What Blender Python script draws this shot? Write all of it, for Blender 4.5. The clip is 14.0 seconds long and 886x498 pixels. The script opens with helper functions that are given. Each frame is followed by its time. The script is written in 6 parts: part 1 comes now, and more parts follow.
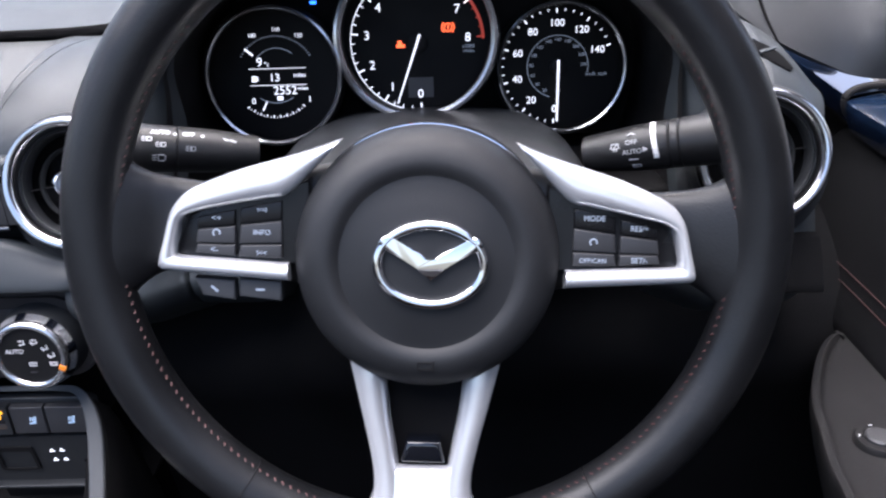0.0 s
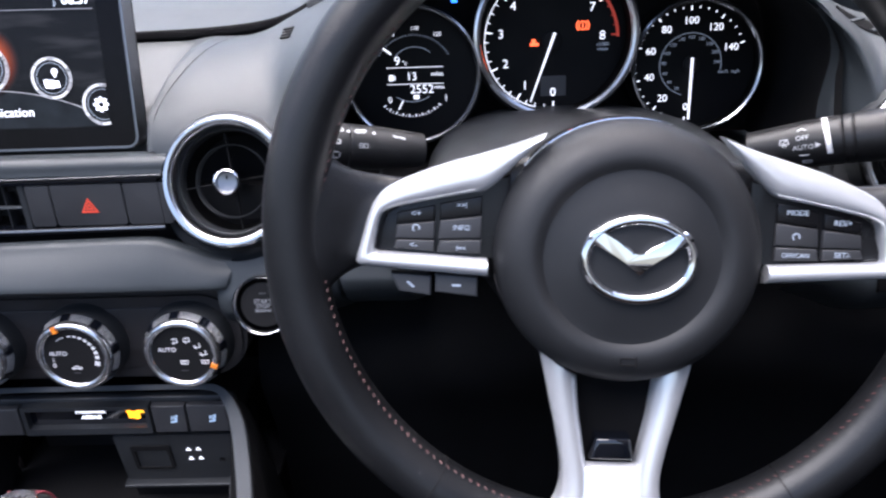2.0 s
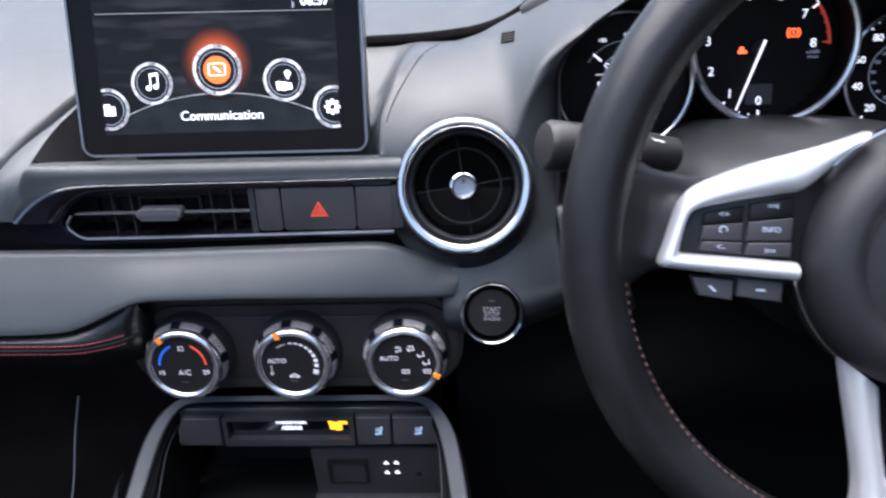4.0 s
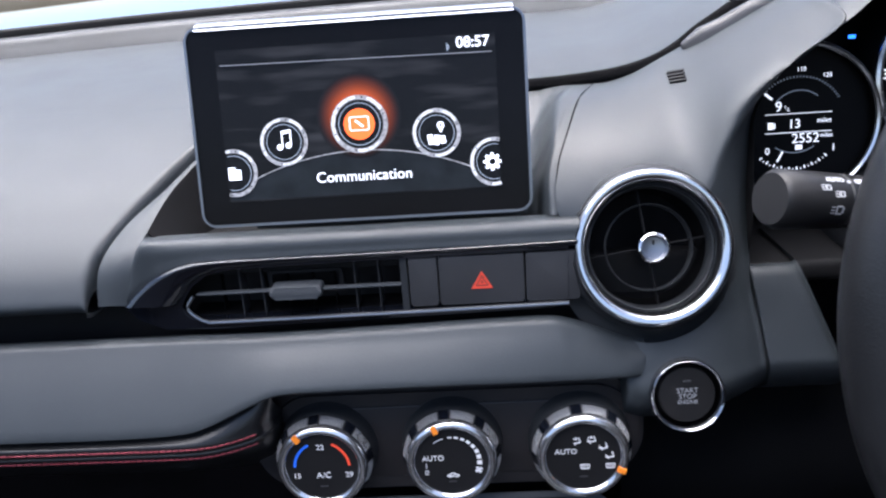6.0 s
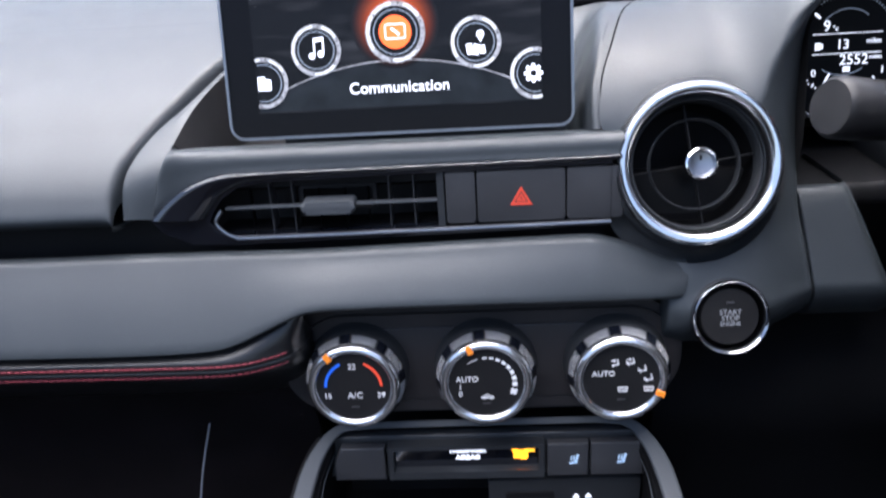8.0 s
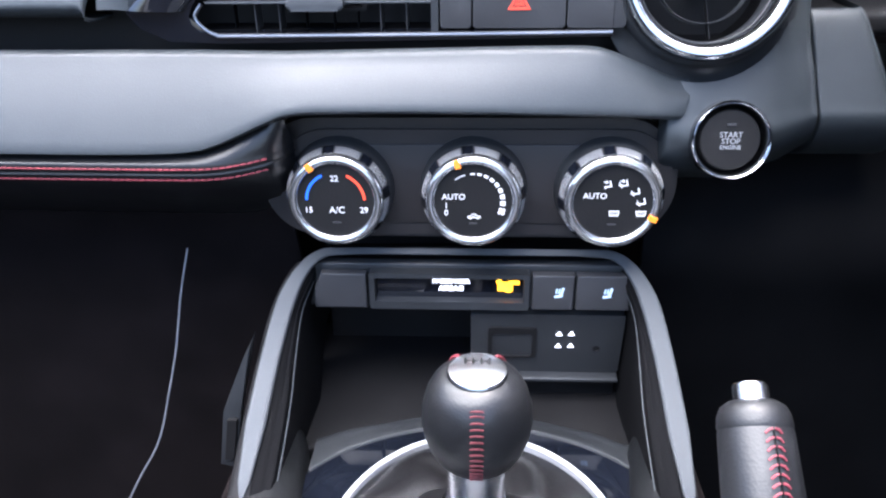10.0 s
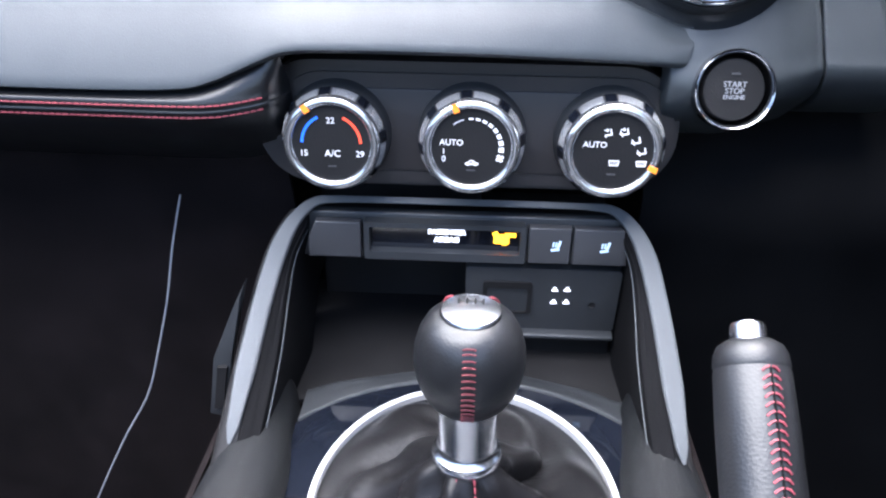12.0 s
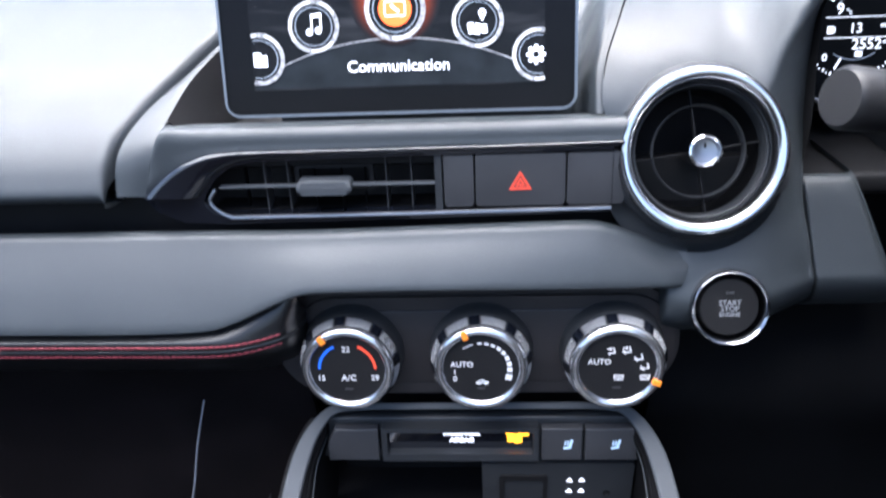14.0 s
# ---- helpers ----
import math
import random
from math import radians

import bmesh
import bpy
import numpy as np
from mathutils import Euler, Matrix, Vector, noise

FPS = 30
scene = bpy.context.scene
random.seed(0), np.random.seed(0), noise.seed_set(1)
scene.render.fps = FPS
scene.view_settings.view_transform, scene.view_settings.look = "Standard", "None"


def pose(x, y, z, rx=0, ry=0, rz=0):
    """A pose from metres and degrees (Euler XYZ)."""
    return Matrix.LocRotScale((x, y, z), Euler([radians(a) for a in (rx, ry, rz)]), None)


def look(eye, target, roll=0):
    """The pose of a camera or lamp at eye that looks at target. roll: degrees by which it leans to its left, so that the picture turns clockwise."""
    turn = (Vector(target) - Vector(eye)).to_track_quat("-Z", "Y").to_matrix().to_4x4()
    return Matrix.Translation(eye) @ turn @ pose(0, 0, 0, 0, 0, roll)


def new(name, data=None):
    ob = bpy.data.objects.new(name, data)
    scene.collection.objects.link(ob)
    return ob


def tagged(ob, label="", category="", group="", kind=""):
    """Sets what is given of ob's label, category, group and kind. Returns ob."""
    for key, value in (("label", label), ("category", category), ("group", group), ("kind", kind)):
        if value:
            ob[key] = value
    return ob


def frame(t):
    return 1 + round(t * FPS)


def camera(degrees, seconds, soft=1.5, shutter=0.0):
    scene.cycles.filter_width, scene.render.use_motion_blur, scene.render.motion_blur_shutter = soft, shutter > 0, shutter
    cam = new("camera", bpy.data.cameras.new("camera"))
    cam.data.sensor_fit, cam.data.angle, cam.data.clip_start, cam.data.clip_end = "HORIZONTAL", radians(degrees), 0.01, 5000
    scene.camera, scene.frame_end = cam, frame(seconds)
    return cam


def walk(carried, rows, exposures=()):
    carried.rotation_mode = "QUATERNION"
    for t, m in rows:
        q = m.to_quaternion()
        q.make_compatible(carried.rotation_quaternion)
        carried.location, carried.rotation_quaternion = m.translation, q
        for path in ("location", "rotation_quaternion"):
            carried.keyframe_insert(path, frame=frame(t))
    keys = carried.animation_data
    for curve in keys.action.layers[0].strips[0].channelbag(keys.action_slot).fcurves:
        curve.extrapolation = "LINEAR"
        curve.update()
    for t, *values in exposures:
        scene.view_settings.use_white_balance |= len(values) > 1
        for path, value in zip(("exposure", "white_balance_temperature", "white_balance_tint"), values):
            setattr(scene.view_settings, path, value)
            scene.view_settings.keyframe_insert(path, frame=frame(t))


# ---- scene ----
cam = camera(59.3, 14.0, soft=2.2, shutter=0.5)
METRES, EYE, TILT, LEAN, TURN = 0.56, 0.75, -25.0, 1.6, 0.0
ROWS = [
    (0.0, 0.0, 0.0, 0.0, 0.0, 0.0, -0.0),
    (0.5, -0.0355, -0.0033, -0.0045, 0.29, -0.07, -0.2),
    (1.0, -0.0742, -0.0018, -0.0063, 0.58, 0.06, -0.28),
    (1.5, -0.1153, 0.0002, -0.0065, 0.77, 0.37, -0.28),
    (2.0, -0.1593, 0.0017, -0.0085, 0.82, 0.4, 0.08),
    (2.5, -0.2195, -0.0106, -0.012, 0.9, 0.48, 0.56),
    (3.0, -0.2705, -0.0059, -0.021, 1.39, 0.93, 0.54),
    (3.5, -0.3335, -0.0077, -0.0318, 1.6, 1.25, -0.42),
    (4.0, -0.3955, 0.02, -0.029, 2.09, 2.26, -0.56),
    (6.5, -0.585, 0.1409, 0.0084, 2.78, 5.83, 1.6),
    (7.0, -0.5945, 0.1468, 0.0074, 3.04, 5.3, 1.72),
    (7.5, -0.598, 0.1522, -0.0058, 2.73, 4.27, 1.48),
    (8.0, -0.6006, 0.1544, -0.0351, 2.55, 2.8, 0.62),
    (8.5, -0.5957, 0.1632, -0.0687, 2.14, 0.71, -0.22),
    (9.0, -0.5967, 0.1704, -0.0982, 2.04, -1.26, -0.72),
    (11.5, -0.5934, 0.1951, -0.1709, 1.94, -2.95, -3.22),
    (12.0, -0.5928, 0.1933, -0.1752, 1.91, -3.37, -3.27),
    (12.5, -0.6003, 0.1894, -0.154, 2.08, -3.46, -3.41),
    (13.0, -0.5995, 0.1828, -0.1174, 2.34, -2.91, -3.18),
    (13.5, -0.5949, 0.1767, -0.0667, 2.62, -0.99, -1.63),
    (14.0, -0.5939, 0.1649, -0.0192, 2.86, 0.35, -0.51),
]
walk(cam, [(t, pose(0, 0, EYE, TILT, LEAN, TURN) @ pose(METRES * x, METRES * y, METRES * z, 90 + pitch, roll, yaw)) for t, x, y, z, yaw, pitch, roll in ROWS],
     [(0.0, 1.74, 6350, 17), (3.0, 1.77, 6350, 17), (4.0, 1.73, 6300, 15), (6.5, 1.5, 6200, 15), (7.5, 1.45, 6200, 15), (8.0, 1.74, 6200, 15), (8.5, 2.29, 6150, 15), (9.0, 2.74, 6150, 15), (11.5, 2.93, 6100, 13), (12.5, 2.90, 6100, 13), (13.0, 2.95, 6100, 13), (13.5, 2.73, 6150, 14), (14.0, 2.31, 6100, 13)])

# ---- daylight: an overcast winter morning through the windows ----
world = bpy.data.worlds.new("sky")
scene.world = world
world.use_nodes = True
wn = world.node_tree
sky = wn.nodes.new("ShaderNodeTexSky")
sky.sky_type, sky.sun_disc = "NISHITA", False
sky.sun_elevation, sky.sun_rotation = radians(78), radians(18)
sky.air_density, sky.dust_density, sky.ozone_density = 1.0, 4.0, 1.0
wn.links.new(sky.outputs[0], wn.nodes["Background"].inputs[0])
wn.nodes["Background"].inputs[1].default_value = 0.15
sun = new("sun", bpy.data.lights.new("sun", "SUN"))
sun.data.energy, sun.data.angle, sun.data.color = 3.55, radians(74), (1.0, 0.98, 0.96)
sun.matrix_world = look((-1.3, -0.3, 5), (0, 0, 0))

# ---- materials ----
def material(name, colour, rough=0.5, metal=0.0, grain=0.0, scale=900.0, spread=0.15, coat=0.0, rough_var=0.08, wear=25.0, ior=1.5, emit=0.0, transmission=0.0, shine=0.5):
    m = bpy.data.materials.new(name)
    m.use_nodes = True
    nt = m.node_tree
    b = nt.nodes["Principled BSDF"]
    b.inputs["Metallic"].default_value = metal
    b.inputs["IOR"].default_value = ior
    b.inputs["Specular IOR Level"].default_value = shine
    b.inputs["Coat Weight"].default_value = coat
    b.inputs["Coat Roughness"].default_value = 0.04
    b.inputs["Transmission Weight"].default_value = transmission
    b.inputs["Base Color"].default_value = (*colour, 1)
    b.inputs["Roughness"].default_value = rough
    if emit:
        b.inputs["Emission Color"].default_value = (*colour, 1)
        b.inputs["Emission Strength"].default_value = emit
    if spread or rough_var:
        co = nt.nodes.new("ShaderNodeTexCoord")
        n = nt.nodes.new("ShaderNodeTexNoise")
        n.inputs["Scale"].default_value, n.inputs["Detail"].default_value = wear, 6
        nt.links.new(co.outputs["Object"], n.inputs["Vector"])
        if spread:
            r = nt.nodes.new("ShaderNodeMapRange")
            r.inputs["From Min"].default_value, r.inputs["From Max"].default_value = 0.3, 0.7
            r.inputs["To Min"].default_value, r.inputs["To Max"].default_value = 1 - spread, 1 + spread
            nt.links.new(n.outputs["Fac"], r.inputs["Value"])
            mix = nt.nodes.new("ShaderNodeVectorMath")
            mix.operation = "SCALE"
            mix.inputs[0].default_value = colour
            nt.links.new(r.outputs[0], mix.inputs["Scale"])
            nt.links.new(mix.outputs[0], b.inputs["Base Color"])
        if rough_var:
            r = nt.nodes.new("ShaderNodeMapRange")
            r.inputs["From Min"].default_value, r.inputs["From Max"].default_value = 0.3, 0.7
            r.inputs["To Min"].default_value, r.inputs["To Max"].default_value = max(0.02, rough - rough_var), min(1, rough + rough_var)
            nt.links.new(n.outputs["Fac"], r.inputs["Value"])
            nt.links.new(r.outputs[0], b.inputs["Roughness"])
        if grain:
            v = nt.nodes.new("ShaderNodeTexVoronoi")
            v.inputs["Scale"].default_value = scale
            nt.links.new(co.outputs["Object"], v.inputs["Vector"])
            bump = nt.nodes.new("ShaderNodeBump")
            bump.inputs["Strength"].default_value, bump.inputs["Distance"].default_value = grain, 0.0004
            nt.links.new(v.outputs["Distance"], bump.inputs["Height"])
            nt.links.new(bump.outputs[0], b.inputs["Normal"])
    return m


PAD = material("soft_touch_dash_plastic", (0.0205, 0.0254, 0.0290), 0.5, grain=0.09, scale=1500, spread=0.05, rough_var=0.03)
PLASTIC = material("grained_black_plastic", (0.0192, 0.0212, 0.0236), 0.45, grain=0.10, scale=1700)
HORNPAD = material("soft_black_horn_pad", (0.0148, 0.0156, 0.0172), 0.5, grain=0.10, scale=1700, spread=0.08, shine=0.4)
DARK = material("matt_black_plastic", (0.0095, 0.0093, 0.0098), 0.6, grain=0.2, scale=1200, shine=0.16)
# dull black for seams; elsewhere its darkness stands in for shade
SHADE = material("dull_black_shade_plastic", (0.006, 0.006, 0.0065), 0.85, grain=0.2, scale=1200, shine=0.03)
LEATHER = material("black_leather", (0.0072, 0.0076, 0.0086), 0.38, grain=0.14, scale=900, spread=0.2, shine=0.42)
BOOT = material("soft_black_leather", (0.0062, 0.0060, 0.0066), 0.40, grain=0.12, scale=800, spread=0.2, shine=0.17)
SIDEPAD = material("grey_grained_side_pad", (0.0050, 0.0056, 0.0064), 0.62, grain=0.12, scale=1500, spread=0.06, shine=0.16)
PIANO = material("piano_black_lacquer", (0.004, 0.005, 0.008), 0.05, coat=0.8, rough_var=0.02)
CHROME = material("bright_chrome", (0.82, 0.83, 0.85), 0.08, 1.0, spread=0.02, rough_var=0.01)
SATIN = material("satin_silver_metal", (0.58, 0.59, 0.62), 0.24, 1.0, spread=0.06, rough_var=0.06)
BRIGHT = material("bright_satin_ring", (0.60, 0.61, 0.63), 0.18, 0.95, spread=0.03)
GREYTRIM = material("satin_grey_plastic", (0.056, 0.061, 0.066), 0.7, 0.0, grain=0.08, spread=0.06, shine=0.3)
SILVER = material("silver_painted_trim", (0.80, 0.81, 0.83), 0.26, 0.62, spread=0.015, rough_var=0.015)
FASCIA = material("smooth_black_fascia", (0.0185, 0.0168, 0.0178), 0.42, grain=0.05, scale=1700, spread=0.06, rough_var=0.04, shine=0.35)
DARKCHROME = material("dark_chrome", (0.34, 0.35, 0.37), 0.10, 1.0, spread=0.02, rough_var=0.01)
KEYGREY = material("grey_wheel_key", (0.045, 0.047, 0.051), 0.5, grain=0.06, spread=0.05, shine=0.4)
RINGMETAL = material("polished_vent_ring", (0.58, 0.59, 0.61), 0.20, 1.0, spread=0.02, rough_var=0.01)
GLOSSBLACK = material("semi_gloss_black_switch_panel", (0.006, 0.006, 0.0068), 0.28, rough_var=0.03, spread=0.05, shine=0.3)
STALK = material("dark_stalk_plastic", (0.012, 0.0122, 0.013), 0.42, grain=0.06, scale=1700, spread=0.06, shine=0.35)
RUBBER = material("soft_black_button", (0.032, 0.0325, 0.035), 0.45, grain=0.1)
GAUGE = material("gauge_face_black", (0.004, 0.004, 0.0045), 0.5, rough_var=0.1, shine=0.12)
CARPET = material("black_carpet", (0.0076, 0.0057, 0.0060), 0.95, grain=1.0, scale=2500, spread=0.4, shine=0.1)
KNOBTHREAD = material("deep_red_thread", (0.075, 0.012, 0.016), 0.65, spread=0.25, wear=400)
DIMTHREAD = material("dark_red_thread", (0.075, 0.030, 0.029), 0.7, spread=0.3, wear=400)
RIMGREY = material("dark_satin_rim", (0.22, 0.225, 0.24), 0.33, 1.0, spread=0.06)
THREAD = material("red_thread", (0.15, 0.022, 0.032), 0.6, spread=0.2, wear=400)
STALKPRINT = material("light_grey_print", (0.42, 0.43, 0.45), 0.5, spread=0.05)
GREYPRINT = material("grey_print", (0.22, 0.23, 0.25), 0.5, spread=0.05)
KNURL = material("bright_knurled_metal", (0.66, 0.67, 0.69), 0.30, 0.75, spread=0.04)
HAZARD = material("dim_red_lamp", (0.55, 0.06, 0.035), 0.4, spread=0, rough_var=0, emit=0.14)
WHITE = material("white_print", (0.75, 0.75, 0.76), 0.5, spread=0.05)
LIT = material("lit_white_mark", (0.85, 0.9, 1.0), 0.5, spread=0, rough_var=0, emit=0.45)
SEATLAMP = material("pale_blue_lit_mark", (0.45, 0.62, 0.80), 0.5, spread=0, rough_var=0, emit=0.10)
DIM = material("dim_lit_mark", (0.36, 0.42, 0.5), 0.5, spread=0, rough_var=0, emit=0.1)
AMBER = material("amber_lamp", (1.0, 0.45, 0.02), 0.4, spread=0, rough_var=0, emit=0.6)
REDLAMP = material("red_lamp", (1.0, 0.13, 0.04), 0.4, spread=0, rough_var=0, emit=0.8)
BLUELAMP = material("blue_lamp", (0.02, 0.15, 1.0), 0.4, spread=0, rough_var=0, emit=1.5)
ORANGE = material("orange_pointer", (0.9, 0.25, 0.02), 0.45, spread=0.05)
BLUEPRINT = material("blue_print", (0.02, 0.13, 0.7), 0.5, spread=0.05, emit=0.1)
REDPRINT = material("red_print", (0.75, 0.07, 0.03), 0.5, spread=0.05, emit=0.08)
# bonnet copy of the body paint, paler to carry the sky's reflection
BODYBLUE = material("blue_car_paint_sky_pale", (0.15, 0.20, 0.29), 0.16, 0.85, coat=1.0, rough_var=0.03)
DOORBLUE = material("deep_blue_door_paint", (0.005, 0.012, 0.028), 0.10, 0.0, coat=1.0, rough_var=0.02, spread=0.04, ior=2.2)
GLASS = material("window_glass", (0.96, 0.98, 0.98), 0.0, transmission=1.0, spread=0, rough_var=0, ior=1.45)
SCREEN = material("screen_glass_black", (0.004, 0.004, 0.005), 0.12, rough_var=0.03, shine=0.09)
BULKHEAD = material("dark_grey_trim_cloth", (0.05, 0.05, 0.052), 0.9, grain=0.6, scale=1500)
TARMAC = material("tarmac", (0.06, 0.06, 0.062), 0.9, grain=0.8, scale=120, wear=3)

# ---- mesh helpers ----
def thing(name, m, label, category, group="", kind=""):
    e = new(name)
    e.empty_display_size = 0.02
    e.matrix_world = m
    return tagged(e, label, category, group, kind)


def part(name, bm, mat, parent, label="", smooth=True, angle=35):
    me = bpy.data.meshes.new(name)
    bmesh.ops.recalc_face_normals(bm, faces=bm.faces)
    bm.to_mesh(me)
    bm.free()
    for p in me.polygons:
        p.use_smooth = smooth
    if smooth:
        me.set_sharp_from_angle(angle=radians(angle))
    me.materials.append(mat)
    ob = new(name, me)
    ob.parent = parent
    return tagged(ob, label) if label else ob


def face_on(x, y, z, elev, roll=0):
    """A pose whose local x runs right, y up along a face and z out of it, towards the driver, tipped up by elev degrees."""
    return pose(x, y, z, 90 - elev) @ pose(0, 0, 0, 0, 0, roll)


def catmull(pts, n, closed=False):
    k = len(pts)
    out = []
    spans = k if closed else k - 1
    for i in range(n):
        u = i / (n if closed else n - 1) * spans
        j = min(int(u), spans - 1)
        f = u - j
        g = [pts[q % k] if closed else pts[max(0, min(k - 1, q))] for q in (j - 1, j, j + 1, j + 2)]
        out.append(tuple(0.5 * (2 * b + (c - a) * f + (2 * a - 5 * b + 4 * c - d) * f * f + (3 * b - 3 * c + d - a) * f ** 3) for a, b, c, d in zip(*g)))
    return out


def grid(cols, nu, nv, thick=0.003, bm=None, seen_from=(-0.2, 0.0, 0.72)):
    """A smooth sheet through columns of points, given a thickness downwards along its normals."""
    bm = bm or bmesh.new()
    cols = [catmull(c, nv) for c in cols]
    rows = [catmull([c[j] for c in cols], nu) for j in range(nv)]
    v = [[bm.verts.new(rows[j][i]) for i in range(nu)] for j in range(nv)]
    fs = [bm.faces.new((v[j][i], v[j][i + 1], v[j + 1][i + 1], v[j + 1][i])) for j in range(nv - 1) for i in range(nu - 1)]
    bm.normal_update()
    mid = sum((f.calc_center_median() for f in fs), Vector()) / len(fs)
    if sum((f.normal * f.calc_area() for f in fs), Vector()).dot(Vector(seen_from) - mid) < 0:
        bmesh.ops.reverse_faces(bm, faces=fs)
        bm.normal_update()
    if thick:
        bmesh.ops.solidify(bm, geom=fs, thickness=thick)
    return bm


def lathe(profile, seg=48, bm=None, m=None, arc=None):
    """A turned shape about local z from (radius, height) pairs."""
    bm = bm or bmesh.new()
    rings = []
    for r, h in profile:
        if r < 1e-6:
            rings.append([bm.verts.new((0, 0, h))])
        else:
            rings.append([bm.verts.new((r * math.cos(2 * math.pi * i / seg), r * math.sin(2 * math.pi * i / seg), h)) for i in range(seg)])
    for a, b in zip(rings, rings[1:]):
        for i in range(seg):
            q = [a[i % len(a)], a[(i + 1) % len(a)], b[(i + 1) % len(b)], b[i % len(b)]]
            q = list(dict.fromkeys(q))
            if len(q) > 2:
                bm.faces.new(q)
    if m:
        bm.transform(m)
    return bm


def rounded(w, h, r, n=5):
    """The outline of a rounded rectangle."""
    out = []
    for cx, cy, a0 in ((w / 2 - r, h / 2 - r, 0), (-w / 2 + r, h / 2 - r, 90), (-w / 2 + r, -h / 2 + r, 180), (w / 2 - r, -h / 2 + r, 270)):
        for i in range(n + 1):
            a = radians(a0 + 90 * i / n)
            out.append((cx + r * math.cos(a), cy + r * math.sin(a)))
    return out


def slab(outline, z0, z1, bevel=0.0, bm=None, m=None):
    """A plate with this outline between two heights, its upper edge softened."""
    bm = bm or bmesh.new()
    verts = []
    lo = [bm.verts.new((x, y, z0)) for x, y in outline]
    hi = [bm.verts.new((x, y, z1)) for x, y in outline]
    verts = lo + hi
    top = bm.faces.new(hi)
    bm.faces.new(lo[::-1])
    n = len(outline)
    for i in range(n):
        bm.faces.new((lo[i], lo[(i + 1) % n], hi[(i + 1) % n], hi[i]))
    if bevel:
        es = list(top.edges)
        got = bmesh.ops.bevel(bm, geom=es, offset=bevel, segments=3, profile=0.5, affect="EDGES", clamp_overlap=True)
    if m:
        bmesh.ops.transform(bm, matrix=m, verts=list(bm.verts))
    return bm


def frame_of(outer, inner, z0, z1, bevel=0.0):
    """A flat frame between two outlines of as many points."""
    bm = bmesh.new()
    n = len(outer)
    a = [[bm.verts.new((x, y, z)) for x, y in o] for o, z in ((outer, z0), (outer, z1), (inner, z1), (inner, z0))]
    for k in range(4):
        for i in range(n):
            bm.faces.new((a[k][i], a[k][(i + 1) % n], a[(k + 1) % 4][(i + 1) % n], a[(k + 1) % 4][i]))
    if bevel:
        es = [e for e in bm.edges if abs(e.verts[0].co.z - z1) < 1e-7 and abs(e.verts[1].co.z - z1) < 1e-7 and len(e.link_faces) == 2 and e.calc_face_angle(0) > 0.5]
        bmesh.ops.bevel(bm, geom=es, offset=bevel, segments=3, profile=0.5, affect="EDGES", clamp_overlap=True)
    return bm


def sweep(path, section, closed=False, up=(0, 0, 1), cap=True, scale=None, bm=None):
    """A section, in (side, up) pairs, drawn along a path."""
    bm = bm or bmesh.new()
    pts = [Vector(p) for p in path]
    n = len(pts)
    up = Vector(up)
    rings = []
    for i, p in enumerate(pts):
        a = pts[(i - 1) % n] if closed else pts[max(0, i - 1)]
        b = pts[(i + 1) % n] if closed else pts[min(n - 1, i + 1)]
        d = (b - a).normalized()
        s = d.cross(up).normalized()
        u = s.cross(d)
        k = scale[i] if scale else 1
        rings.append([bm.verts.new(p + k * (s * x + u * y)) for x, y in section])
    k = len(section)
    for i in range(n if closed else n - 1):
        r, q = rings[i], rings[(i + 1) % n]
        for j in range(k):
            bm.faces.new((r[j], r[(j + 1) % k], q[(j + 1) % k], q[j]))
    if cap and not closed:
        bm.faces.new(rings[0][::-1])
        bm.faces.new(rings[-1])
    return bm


def circle(r, n=12, ry=None):
    return [(r * math.cos(2 * math.pi * i / n), (ry or r) * math.sin(2 * math.pi * i / n)) for i in range(n)]


def arc_band(r0, r1, a0, a1, z0, z1, n=24, m=None, bm=None):
    """A flat curved bar from angle a0 to a1 (degrees)."""
    o = [(r1 * math.cos(radians(a0 + (a1 - a0) * i / n)), r1 * math.sin(radians(a0 + (a1 - a0) * i / n))) for i in range(n + 1)]
    o += [(r0 * math.cos(radians(a1 + (a0 - a1) * i / n)), r0 * math.sin(radians(a1 + (a0 - a1) * i / n))) for i in range(n + 1)]
    return slab(o, z0, z1, bm=bm, m=m)


def bars(rects, z0, z1, bm=None):
    """Small flat marks (x, y, width, height, turn)."""
    bm = bm or bmesh.new()
    for x, y, w, h, *a in rects:
        c, s = math.cos(radians(a[0] if a else 0)), math.sin(radians(a[0] if a else 0))
        o = [(x + c * u - s * v, y + s * u + c * v) for u, v in ((-w / 2, -h / 2), (w / 2, -h / 2), (w / 2, h / 2), (-w / 2, h / 2))]
        slab(o, z0, z1, bm=bm)
    return bm


def words(name, body, size, x, y, z, mat, parent, turn=0, bold=0.0, label="", stretch=1.0):
    """Lettering lying on a face, centred at x, y."""
    cu = bpy.data.curves.new(name, "FONT")
    cu.body, cu.size, cu.align_x, cu.align_y, cu.extrude, cu.offset, cu.resolution_u = body, size, "CENTER", "CENTER", 0.00012, bold, 3
    tmp = bpy.data.objects.new(name, cu)
    me = bpy.data.meshes.new_from_object(tmp)
    bpy.data.objects.remove(tmp)
    me.transform(pose(x, y, z, 0, 0, turn) @ Matrix.Diagonal((stretch, 1, 1, 1)))
    me.materials.clear()
    me.materials.append(mat)
    ob = new(name, me)
    ob.parent = parent
    return tagged(ob, label) if label else ob


